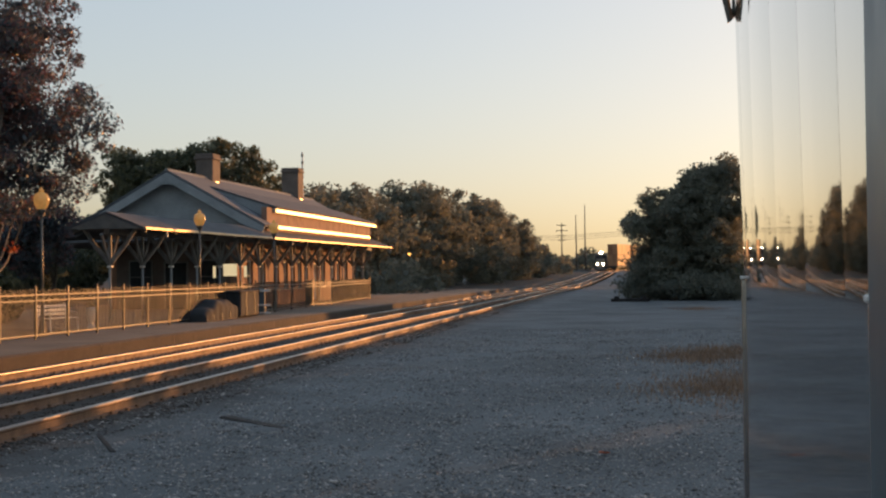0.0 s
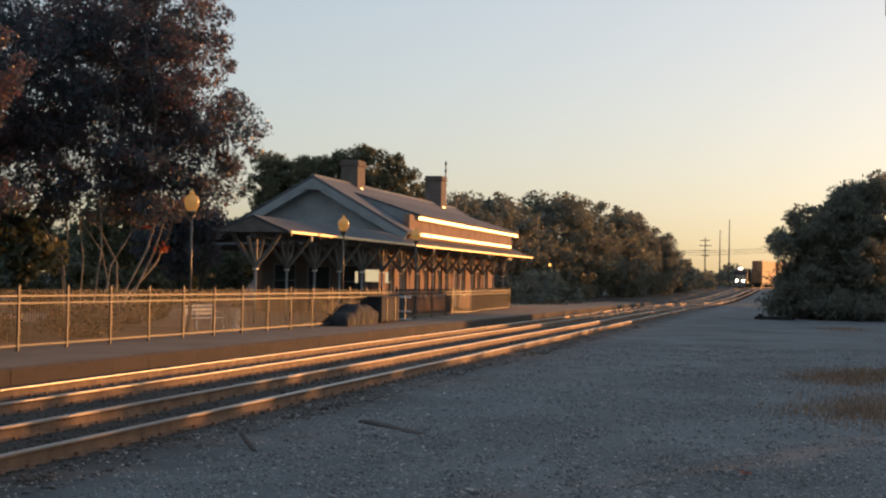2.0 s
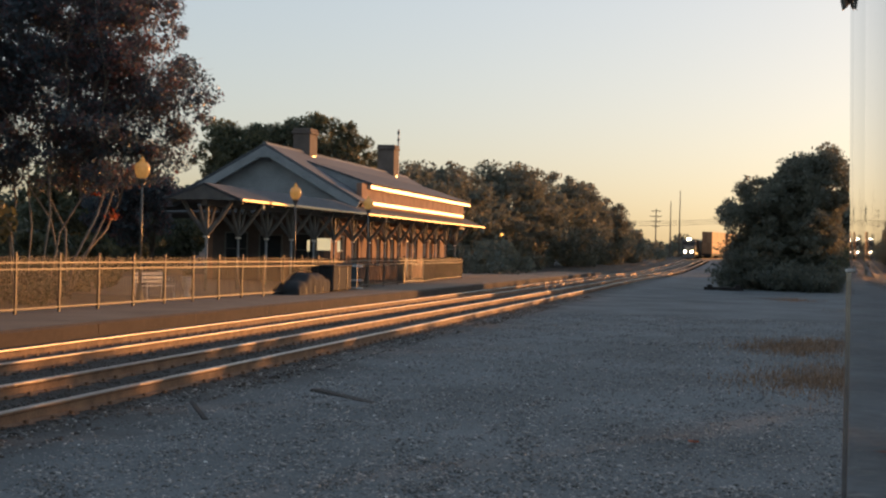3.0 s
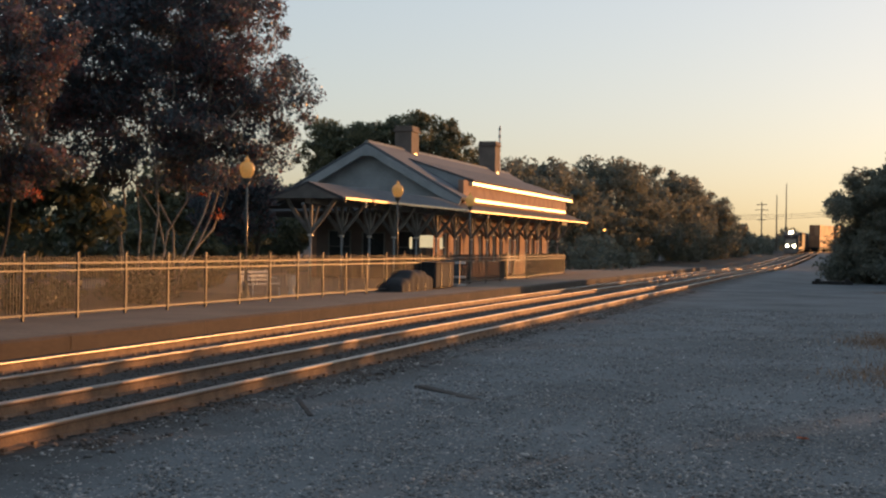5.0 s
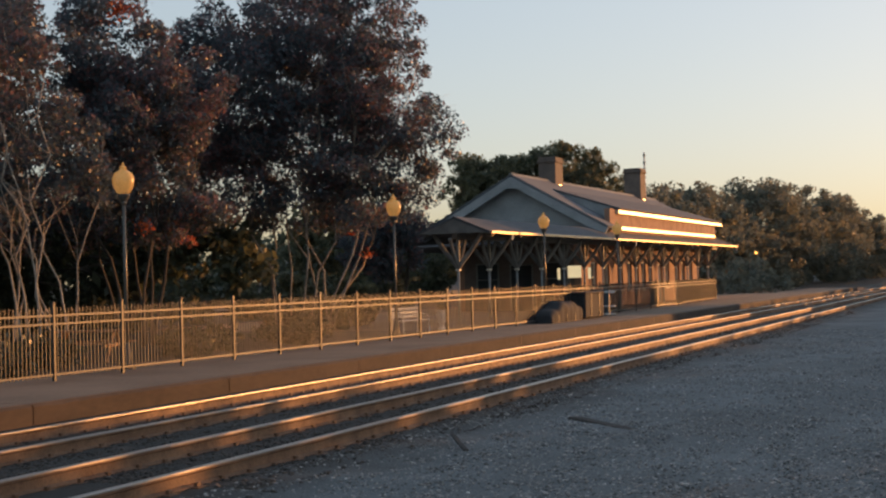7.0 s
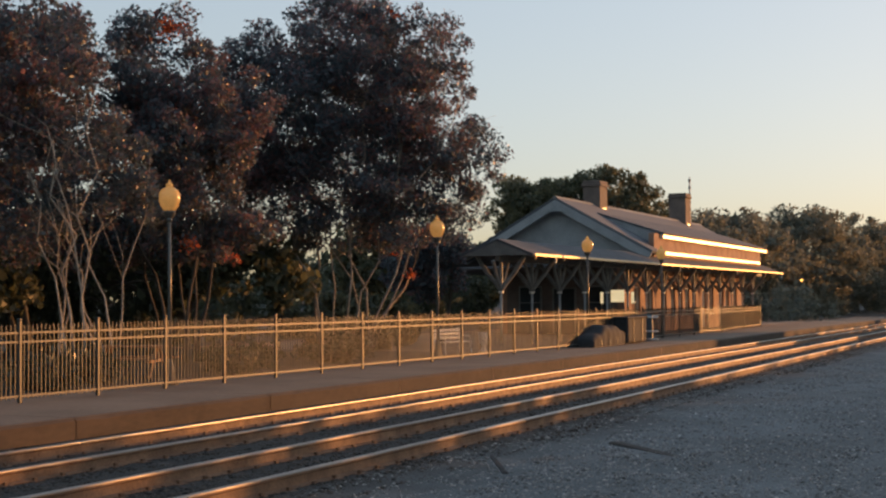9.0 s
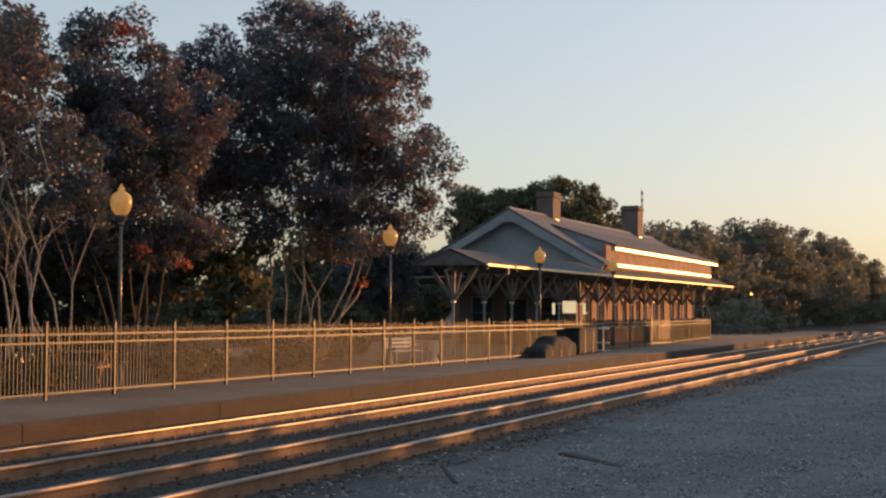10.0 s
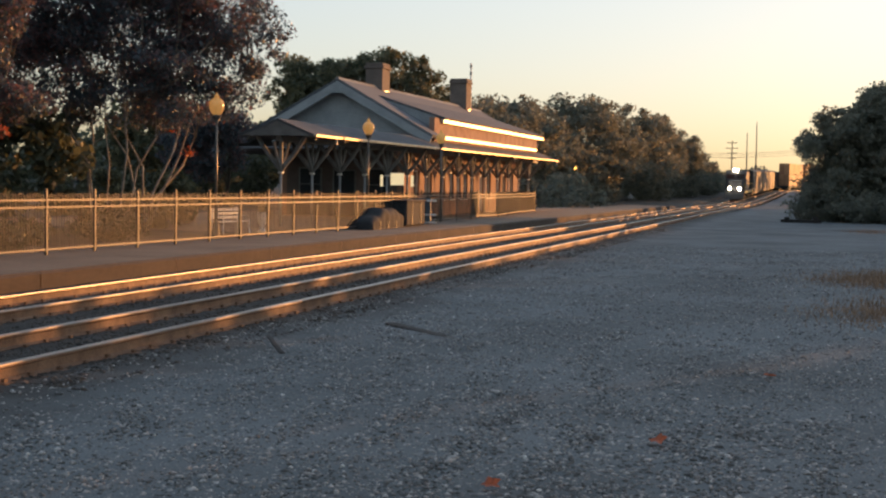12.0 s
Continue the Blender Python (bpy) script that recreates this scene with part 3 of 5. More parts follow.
def build_fence():
    fence = thing("fence", "bronze painted steel picket fence along the platform", "fence", kind="")
    post = Shape().box(-0.032, 0.032, -0.032, 0.032, -0.02, 1.53, c=0.006).box(-0.04, 0.04, -0.04, 0.04, 1.525, 1.57, c=0.012).mesh("post", PICKET)
    rail = Shape().box(-0.018, 0.018, 0.03, PANEL - 0.03, -0.02, 0.02, c=0.004).mesh("fence_rail", FENCE)
    sh = Shape().box(-0.008, 0.008, -0.008, 0.008, 0.07, 1.42)
    sh.add([(-0.008, -0.008, 1.42), (0.008, -0.008, 1.42), (0.008, 0.008, 1.42), (-0.008, 0.008, 1.42), (0, 0, 1.48)], [(0, 1, 4), (1, 2, 4), (2, 3, 4), (3, 0, 4)])
    picket = sh.mesh("picket", PICKET)
    far = Shape()
    for k in range(-5, 18):
        y = FIRST + PANEL * k
        z = grade(y) + PLATFORM
        part("post", post, PICKET, fence, at=pose(fence_x(y), y, z, 0, 0, 0))
        if k == 17:
            break
        slope = math.degrees(math.atan2(grade(y + PANEL) - grade(y), PANEL))
        for h in (0.13, 1.13, 1.30):
            part("fence_rail", rail, FENCE, fence, at=pose(fence_x(y), y, z + h, slope, 0, -0.7))
        for j in range(1, 19):
            yy = y + PANEL * j / 19
            m = pose(fence_x(yy), yy, grade(yy) + PLATFORM)
            if k < 10:
                part("picket", picket, PICKET, fence, at=m)
            else:
                far.box(-0.008, 0.008, -0.008, 0.008, 0.07, 1.46, m=m)
    tagged(part("far_picket", far, PICKET, fence), kind="stuff")
    # the stretch before the station, with two jogs
    line = [(fence_x(FIRST + PANEL * 17), FIRST + PANEL * 17), (-17.6, 66.0), (-17.65, 69.5), (-17.75, 73.0), (-18.1, 76.0), (-17.6, 79.0), (-18.2, 84.5), (-18.6, 90.0), (-18.9, 97.0)]
    fence2 = thing("fence", "sunlit bronze steel picket fence with jogs before the station", "fence")
    far = Shape()
    for (ax, ay), (bx, by) in zip(line, line[1:]):
        L = math.hypot(bx - ax, by - ay)
        turn = math.degrees(math.atan2(-(bx - ax), by - ay))
        z = grade(ay) + PLATFORM
        part("post", post, PICKET, fence2, at=pose(ax, ay, z, 0, 0, turn))
        for h in (0.13, 1.13, 1.30):
            part("fence_rail", Shape().box(-0.018, 0.018, 0, L, -0.022, 0.022, c=0.004), FENCE, fence2, at=pose(ax, ay, z + h, 0, 0, turn))
        for j in range(1, int(L / 0.125)):
            far.box(-0.008, 0.008, -0.008, 0.008, 0.07, 1.46, m=pose(ax, ay, z, 0, 0, turn) @ pose(0, 0.125 * j, 0))
    part("post", post, PICKET, fence2, at=pose(line[-1][0], line[-1][1], grade(97) + PLATFORM))
    tagged(part("far_picket", far, PICKET, fence2), kind="stuff")


# ---------- platform lamps ----------
def platform_lamp():
    t = thing("street_lamp", "tall dark post lamp with an amber acorn globe", "street lamp", pose(-18.2, 25.9, grade(25.9) + PLATFORM), "platform lamps")
    part("base", Shape().lathe([(0.17, 0), (0.17, 0.06), (0.13, 0.1), (0.11, 0.35), (0.075, 0.5), (0.06, 0.6)], 14), LAMP_POST, t)
    part("pole", Shape().tube([(0, 0, 0.55), (0, 0, 2.2), (0, 0, 3.72)], [0.05, 0.042, 0.036], 12), LAMP_POST, t, smooth=True)
    part("collar", Shape().lathe([(0.04, 3.66), (0.07, 3.70), (0.06, 3.74), (0.12, 3.82), (0.15, 3.88), (0.13, 3.91)], 16), LAMP_POST, t)
    part("globe", Shape().lathe([(0.10, 3.90), (0.155, 3.945), (0.205, 4.03), (0.235, 4.13), (0.242, 4.22), (0.23, 4.30), (0.195, 4.37), (0.14, 4.41)], 24), GLOBE, t, "amber acorn globe", smooth=True)
    part("finial", Shape().lathe([(0.14, 4.41), (0.10, 4.435), (0.075, 4.455), (0.08, 4.485), (0.085, 4.50), (0.05, 4.535), (0.022, 4.56), (0.03, 4.59), (0.006, 4.62)], 14), GLOBE, t, "stepped amber cap")
    return t


def build_lamps():
    a = platform_lamp()
    for y in (40.6, 56.2, 68.2):
        copy_thing(a, pose(-18.2, y, grade(y) + PLATFORM))


# ---------- station ----------
Y0, Y1 = 73.0, 104.5
WALL_X, BACK_X, RIDGE_X = -21.6, -28.4, -25.0


def slab(s, a, b, y0, y1, thick):
    """A roof slab between two lines parallel to Y, a and b as (x, z)."""
    d = Vector((b[0] - a[0], b[1] - a[1]))
    nrm = Vector((-d.y, d.x)).normalized() * thick
    if nrm.y > 0:
        nrm = -nrm
    s.prism([a, b, (b[0] + nrm.x, b[1] + nrm.y), (a[0] + nrm.x, a[1] + nrm.y)], "y", y0, y1)


def build_station():
    st = thing("train_station", "old brick railway depot with slate gable roof and platform canopy", "building")
    g = grade(80) - 0.1
    # track-side wall with openings
    openings = [(75.0, 76.3, 0.9, 2.6, 0), (77.4, 79.0, 0.0, 2.5, 1), (80.9, 82.1, 0.9, 2.6, 0), (83.2, 84.2, 0.9, 2.6, 0), (84.9, 86.0, 0.9, 2.6, 0), (86.7, 87.8, 0.9, 2.6, 0),
                (88.5, 89.6, 0.9, 2.6, 0), (91.2, 92.4, 0.0, 2.5, 2), (93.3, 94.6, 0.9, 2.6, 0), (96.4, 97.7, 0.0, 2.5, 2), (98.4, 99.6, 0.9, 2.6, 0), (101.0, 102.2, 0.9, 2.6, 0)]
    s = Shape()
    y = Y0
    for a, b, lo, hi, _ in openings:
        s.box(WALL_X - 0.35, WALL_X, y, a, g - 0.3, 4.1)
        if lo:
            s.box(WALL_X - 0.35, WALL_X, a, b, g - 0.3, g + lo)
        s.box(WALL_X - 0.35, WALL_X, a, b, g + hi, 4.1)
        y = b
    s.box(WALL_X - 0.35, WALL_X, y, Y1, g - 0.3, 4.1)
    part("wall", s, BRICK, st, "red-brown brick wall facing the tracks")
    for a, b, lo, hi, kind in openings:
        w = part("door" if kind else "window", Shape().box(WALL_X - 0.26, WALL_X - 0.22, a + 0.06, b - 0.06, g + lo + 0.05, g + hi - 0.06), WHITE if kind == 2 else GLASS, st,
                 "white painted door" if kind == 2 else "")
        f = Shape()
        f.box(WALL_X - 0.28, WALL_X - 0.12, a, a + 0.07, g + lo, g + hi).box(WALL_X - 0.28, WALL_X - 0.12, b - 0.07, b, g + lo, g + hi)
        f.box(WALL_X - 0.28, WALL_X - 0.12, a + 0.07, b - 0.07, g + hi - 0.08, g + hi)
        if not kind:
            f.box(WALL_X - 0.24, WALL_X - 0.17, a + 0.07, b - 0.07, g + 0.5 * (lo + hi) - 0.025, g + 0.5 * (lo + hi) + 0.025)
            f.box(WALL_X - 0.3, WALL_X + 0.06, a - 0.05, b + 0.05, g + lo - 0.07, g + lo - 0.003)
        part("frame", f, TRIM, w)
    # front, back and far walls
    # the end wall's shade lies in its darker brick colour
    s = Shape().box(BACK_X, WALL_X - 0.35, Y0, Y0 + 0.35, g - 0.3, 4.1)
    part("wall", s, SHADED_BRICK, st, "brick end wall with shade put into its colour")
    part("wall", Shape().box(BACK_X - 0.35, BACK_X, Y0, Y1, g - 0.3, 4.1), BRICK, st)
    part("wall", Shape().box(BACK_X, WALL_X - 0.35, Y1 - 0.35, Y1, g - 0.3, 4.1), BRICK, st)
    # end wall openings, as dark sash windows and a door
    for x0, x1, lo, hi in ((-27.6, -26.4, 0.9, 2.6), (-25.6, -24.4, 0.0, 2.5), (-23.6, -22.4, 0.9, 2.6)):
        w = part("window", Shape().box(x0, x1, Y0 - 0.03, Y0 - 0.005, g + lo, g + hi), GLASS, st)
        f = Shape()
        f.box(x0 - 0.08, x0, Y0 - 0.07, Y0 - 0.005, g + lo, g + hi + 0.08).box(x1, x1 + 0.08, Y0 - 0.07, Y0 - 0.005, g + lo, g + hi + 0.08)
        f.box(x0, x1, Y0 - 0.07, Y0 - 0.005, g + hi, g + hi + 0.08).box(x0, x1, Y0 - 0.06, Y0 - 0.032, g + 0.5 * (lo + hi) - 0.02, g + 0.5 * (lo + hi) + 0.02)
        part("frame", f, TIMBER, w)
    # gable
    s = Shape().prism([(-30.1, 4.1), (-19.9, 4.1), (RIDGE_X, 6.96)], "y", 72.2, 72.4)
    gable = part("gable", s, PLASTER, st, "weathered grey boarded gable")
    for k in range(12):
        z = 4.15 + 0.23 * k
        half = (6.90 - z) / 0.56
        if half > 0.4:
            part("board", Shape().prism([(RIDGE_X - half, z), (RIDGE_X + half, z), (RIDGE_X + half - 0.3, z + 0.2), (RIDGE_X - half + 0.3, z + 0.2)], "y", 72.17, 72.2), PLASTER, gable)
    part("gable", Shape().prism([(-29.2, 4.1), (-20.8, 4.1), (RIDGE_X, 6.75)], "y", Y1 - 0.25, Y1), PLASTER, st)
    roof = Shape()
    slab(roof, (RIDGE_X, 7.23), (-19.56, 4.18), 71.6, 73.45, 0.14)
    slab(roof, (RIDGE_X, 7.23), (-20.32, 4.606), 73.45, Y1 + 0.9, 0.14)
    part("roof", roof, SHINGLE, st, "grey slate roof slope")
    roof = Shape()
    slab(roof, (-30.5, 4.15), (RIDGE_X, 7.23), 71.6, Y1 + 0.9, 0.14)
    part("roof", roof, SHINGLE, st, "grey slate roof slope")
    part("ridge_cap", Shape().prism([(RIDGE_X - 0.16, 7.14), (RIDGE_X + 0.16, 7.14), (RIDGE_X + 0.05, 7.29), (RIDGE_X - 0.05, 7.29)], "y", 71.58, Y1 + 0.92), TIMBER, st)
    for a, b in (((RIDGE_X, 7.06), (-19.6, 4.03)), ((-30.4, 4.0), (RIDGE_X, 7.06))):
        r = Shape()
        slab(r, a, b, 71.55, 71.7, 0.42)
        part("bargeboard", r, PLASTER, st, "wide pale grey bargeboard")
    part("apex_board", Shape().prism([(RIDGE_X - 0.95, 6.42), (RIDGE_X + 0.95, 6.42), (RIDGE_X, 7.02)], "y", 71.52, 71.545), PLASTER, st)
    # long shed dormer with a bright cornice
    d = part("dormer", Shape().box(-20.3, -20.0, 73.5, 103.0, 3.9, 5.2), BRICK, st, "long brick clerestory wall above the canopy")
    part("cornice", Shape().box(-20.0, -19.82, 74.8, 104.6, 4.93, 5.16, c=0.03), FLASHING, d, "sunlit cream cornice")
    part("sill", Shape().box(-20.0, -19.84, 73.5, 102.2, 4.02, 4.24, c=0.03), FLASHING, d, "sunlit cream sill board")
    r = Shape()
    slab(r, (-23.6, 6.5), (-19.75, 5.26), 74.8, 104.7, 0.10)
    part("roof", r, SHINGLE, d)
    part("dormer_cheek", Shape().prism([(-20.3, 4.3), (-20.3, 5.36), (-23.5, 6.41), (-23.5, 6.2)], "y", 74.85, 75.0), PLASTER, d)
    # canopy
    r = Shape()
    slab(r, (-20.54, 4.10), (-19.0, 3.47), 51.7, 106.2, 0.10)
    part("canopy_slope", r, SHINGLE, st, "slate platform canopy roof")
    r = Shape()
    slab(r, (-22.2, 3.48), (-20.54, 4.10), 51.7, 71.5, 0.10)
    part("canopy_slope", r, SHINGLE, st)
    r = Shape()
    slab(r, (-32.4, 3.25), (-28.7, 4.3), 70.0, 106.0, 0.10)
    part("canopy_slope", r, SHINGLE, st)
    r = Shape()
    slab(r, (-30.9, 3.35), (-22.2, 3.48), 68.0, 72.9, 0.10)
    part("canopy_slope", r, SHINGLE, st)
    gut = Shape().box(-19.02, -18.90, 51.7, 106.3, 3.36, 3.48, c=0.02)
    part("gutter", gut, GUTTER, st, "sunlit golden eaves gutter")
    part("fascia", Shape().prism([(-22.15, 3.42), (-19.05, 3.42), (-20.54, 4.03)], "y", 51.72, 51.8), TIMBER, st, "grey boarded end of the canopy")
    for y in (54.3, 75.0, 90.0, 105.9):
        part("downpipe_hook", Shape().box(-18.99, -18.93, y - 0.03, y + 0.03, 3.12, 3.37, c=0.01), TRIM, st)
    part("beam", Shape().box(-20.72, -20.48, 51.9, 106.0, 3.20, 3.44, c=0.02), TIMBER, st, "long canopy beam")
    k, y = 0, 52.25
    while y < 106:
        gz = grade(y) - 0.09
        col = part("canopy_post", Shape().box(-20.67, -20.53, y - 0.07, y + 0.07, 1.98, 3.2, c=0.02), TIMBER, st)
        # lower post paler than the upper: low sunlight put into its colour
        part("pipe", Shape().tube([(-20.6, y, gz), (-20.6, y, 1.9)], [0.052, 0.052], 10), PLASTER, col, "slim lower post, sunlight put into its paler colour", smooth=True)
        part("capital", Shape().box(-20.7, -20.5, y - 0.1, y + 0.1, 1.9, 1.98, c=0.02), TRIM, col)
        part("shoe", Shape().lathe([(0.1, gz), (0.1, gz + 0.05), (0.06, gz + 0.12)], 10, (-20.6, y, 0)), TIMBER, col)
        br = Shape()
        for sx_ in (-1, 1):
            br.tube([(-20.6, y, 2.05), (-20.6 + sx_ * 0.6, y, 2.75), (-20.6 + sx_ * 1.05, y, 3.42)], [0.10, 0.095, 0.09], 6)
            br.tube([(-20.6, y, 2.05), (-20.6, y + sx_ * 0.5, 2.65), (-20.6, y + sx_ * 0.85, 3.2)], [0.08, 0.08, 0.075], 6)
        part("brace", br, TIMBER, col)
        part("rafter", Shape().prism([(-22.1, 3.36), (-20.6, 3.93), (-19.1, 3.36), (-19.1, 3.26), (-20.6, 3.80), (-22.1, 3.26)], "y", y - 0.06, y + 0.06), TIMBER, col)
        y += 3.62
        k += 1
    # chimneys, their shaded side put into the brick colour
    for x, y, w, top, base in ((-25.1, 79.2, 0.52, 8.65, 6.6), (-25.1, 99.5, 0.62, 9.25, 6.6)):
        ch = part("chimney", Shape().box(x - w, x + w, y - 0.75, y + 0.75, base, top - 0.35, c=0.02), SHADED_BRICK, st, "tall brick chimney with shade put into its colour")
        part("chimney_cap", Shape().box(x - w - 0.08, x + w + 0.08, y - 0.83, y + 0.83, top - 0.35, top - 0.18, c=0.03).box(x - w - 0.02, x + w + 0.02, y - 0.77, y + 0.77, top - 0.18, top, c=0.03), SHADED_BRICK, ch)
        part("flashing", Shape().box(x + w - 0.02, x + w + 0.05, y - 0.3, y + 0.3, base + 0.1, base + 0.42), FLASHING, ch, "bright metal flashing")


def build_platform_things():
    # information board
    g = grade(61) - 0.1
    b = thing("notice_board", "cream glowing station notice board on two posts", "sign", pose(-18.4, 61.2, g, 0, 0, 20))
    part("panel", Shape().box(-0.31, 0.31, -0.03, 0.03, 1.74, 2.30, c=0.01), SIGN, b, "cream translucent sign panel")
    for x in (-0.28, 0.28):
        part("post", Shape().box(x - 0.035, x + 0.035, -0.035, 0.035, 0, 1.72, c=0.008), FENCE, b)
    part("lower_board", Shape().box(-0.36, 0.36, -0.02, 0.02, 0.72, 1.05, c=0.008), WHITE, b, "pale lower board")
    for x in (-0.78, 0.62):
        w = part("side_board", Shape().box(x, x + 0.13, -0.02, 0.02, 1.68, 2.2, c=0.008), SIGN, b)
        part("side_post", Shape().box(x + 0.045, x + 0.085, -0.02, 0.02, 0, 1.68), FENCE, w)
    # wheelchair lift under a cover
    t = thing("wheelchair_lift", "portable wheelchair lift under a dark sagging cover", "lift", pose(-17.1, 51.8, grade(55) + PLATFORM))
    def crest(y):
        return 0.26 + 0.56 * min(1, y / 1.9) ** 0.8 - 0.16 * max(0, (y - 3.0) / 1.2) + 0.05 * math.sin(4.2 * y)
    v, f = [], []
    for i in range(29):
        y = 4.2 * i / 28
        for k in range(13):
            a = math.pi * k / 12
            x, h = 0.55 * math.copysign(abs(math.cos(a)) ** 0.45, math.cos(a)), crest(y) * math.sin(a) ** 0.35
            w = 0.035 * noise.noise((x * 5, y * 2.6, h * 4)) + 0.02 * math.sin(9 * y + 3 * x) * (1 - h)
            v.append((x + w, y, max(0.0, h + 0.5 * w)))
    f = [(i * 13 + k, i * 13 + k + 1, i * 13 + 14 + k, i * 13 + 13 + k) for i in range(28) for k in range(12)] + [tuple(range(13)), tuple(range(28 * 13, 29 * 13))]
    part("cover", Shape().add(v, f), TARP, t, "dark sagging tarpaulin cover", smooth=True)
    for y in (0.9, 2.0, 3.1):
        part("strap", Shape().box(0.56, 0.575, y, y + 0.05, 0.0, 0.32), FENCE, t)
    box = part("cabinet", Shape().box(-0.58, 0.58, 4.6, 7.5, 0.04, 1.10, c=0.07), TARP, t, "dark covered lift platform")
    part("cover_hem", Shape().box(-0.61, 0.61, 4.56, 7.54, 1.06, 1.15, c=0.03), TARP, box)
    for y in (5.4, 6.7):
        part("strap", Shape().box(0.58, 0.605, y, y + 0.06, 0.05, 1.1), FENCE, box)
    en = part("end_frame", Shape().box(-0.62, 0.66, 8.1, 8.2, 0.05, 1.2, c=0.01), GREY_BLUE, t)
    part("end_board", Shape().box(0.0, 0.95, 8.05, 8.09, 1.05, 1.14, c=0.01), WHITE, en)
    part("end_board", Shape().box(0.0, 0.95, 8.05, 8.09, 0.42, 0.5, c=0.01), WHITE, en)
    part("end_board", Shape().box(0.0, 0.95, 8.05, 8.09, 0.08, 0.15, c=0.01), WHITE, en)
    part("reflector", Shape().box(-0.05, 0.12, 7.95, 8.05, 0.35, 0.62, c=0.02), RED, en, "red reflector panel")

    def bench(m):
        o = thing("bench", "pale metal slatted bench on the platform apron", "bench", m, "platform benches")
        for k in range(4):
            part("seat_slat", Shape().box(-0.9, 0.9, -0.22 + 0.12 * k, -0.13 + 0.12 * k, 0.43, 0.46, c=0.006), TRIM, o)
        for k in range(3):
            part("back_slat", Shape().box(-0.9, 0.9, 0.26 + 0.02 * k, 0.285 + 0.02 * k, 0.54 + 0.13 * k, 0.63 + 0.13 * k, c=0.006), TRIM, o)
        for x in (-0.8, 0.8):
            leg = part("leg", Shape().tube([(x, -0.25, 0), (x, -0.2, 0.3), (x, -0.22, 0.43)], [0.025, 0.022, 0.022], 8), TRIM, o)
            part("back_leg", Shape().tube([(x, 0.3, 0), (x, 0.24, 0.4), (x, 0.32, 0.95)], [0.025, 0.022, 0.022], 8), TRIM, leg)
            part("armrest", Shape().tube([(x, -0.22, 0.43), (x, -0.2, 0.62), (x, 0.05, 0.66), (x, 0.27, 0.64)], [0.02] * 4, 8), TRIM, o)
        return o
    z = grade(44) + PLATFORM
    bench(pose(-19.2, 44.1, z, 0, 0, 80))
    u = thing("planter", "pale stone urn planter beside the bench", "planter", pose(-19.0, 46.4, z))
    part("urn", Shape().lathe([(0.15, 0), (0.15, 0.06), (0.09, 0.1), (0.07, 0.2), (0.13, 0.3), (0.18, 0.45), (0.19, 0.58), (0.16, 0.66), (0.2, 0.70), (0.2, 0.73), (0.16, 0.73)], 18), TRIM, u, smooth=True)
    part("soil", Shape().lathe([(0.155, 0.70), (0.155, 0.735), (0.05, 0.75)], 14), SOIL, u)
    part("foliage", leaf_cloud("foliage", [(0, 0, 0.82, 0.17, 0.17, 0.12)], 260, 0.03, LEAF_OLIVE, 88, 0.07, 16), LEAF_OLIVE, u)
    # picnic table among the trees
    t = thing("picnic_table", "red-brown wooden picnic table under the trees", "picnic table", pose(-20.9, 28.2, grade(28) - 0.09, 0, 0, 15))
    for k in range(5):
        part("top_plank", Shape().box(-0.9, 0.9, -0.36 + 0.145 * k, -0.23 + 0.145 * k, 0.72, 0.76, c=0.006), WOOD, t)
    for y in (-0.72, 0.60):
        part("bench_plank", Shape().box(-0.9, 0.9, y, y + 0.24, 0.43, 0.47, c=0.006), WOOD, t)
    for x in (-0.65, 0.65):
        part("leg", Shape().tube([(x, -0.62, 0), (x, -0.1, 0.71)], [0.045, 0.045], 6), WOOD, t)
        part("leg", Shape().tube([(x, 0.62, 0), (x, 0.1, 0.71)], [0.045, 0.045], 6), WOOD, t)
        part("cross_beam", Shape().box(x - 0.04, x + 0.04, -0.72, 0.82, 0.36, 0.43), WOOD, t)


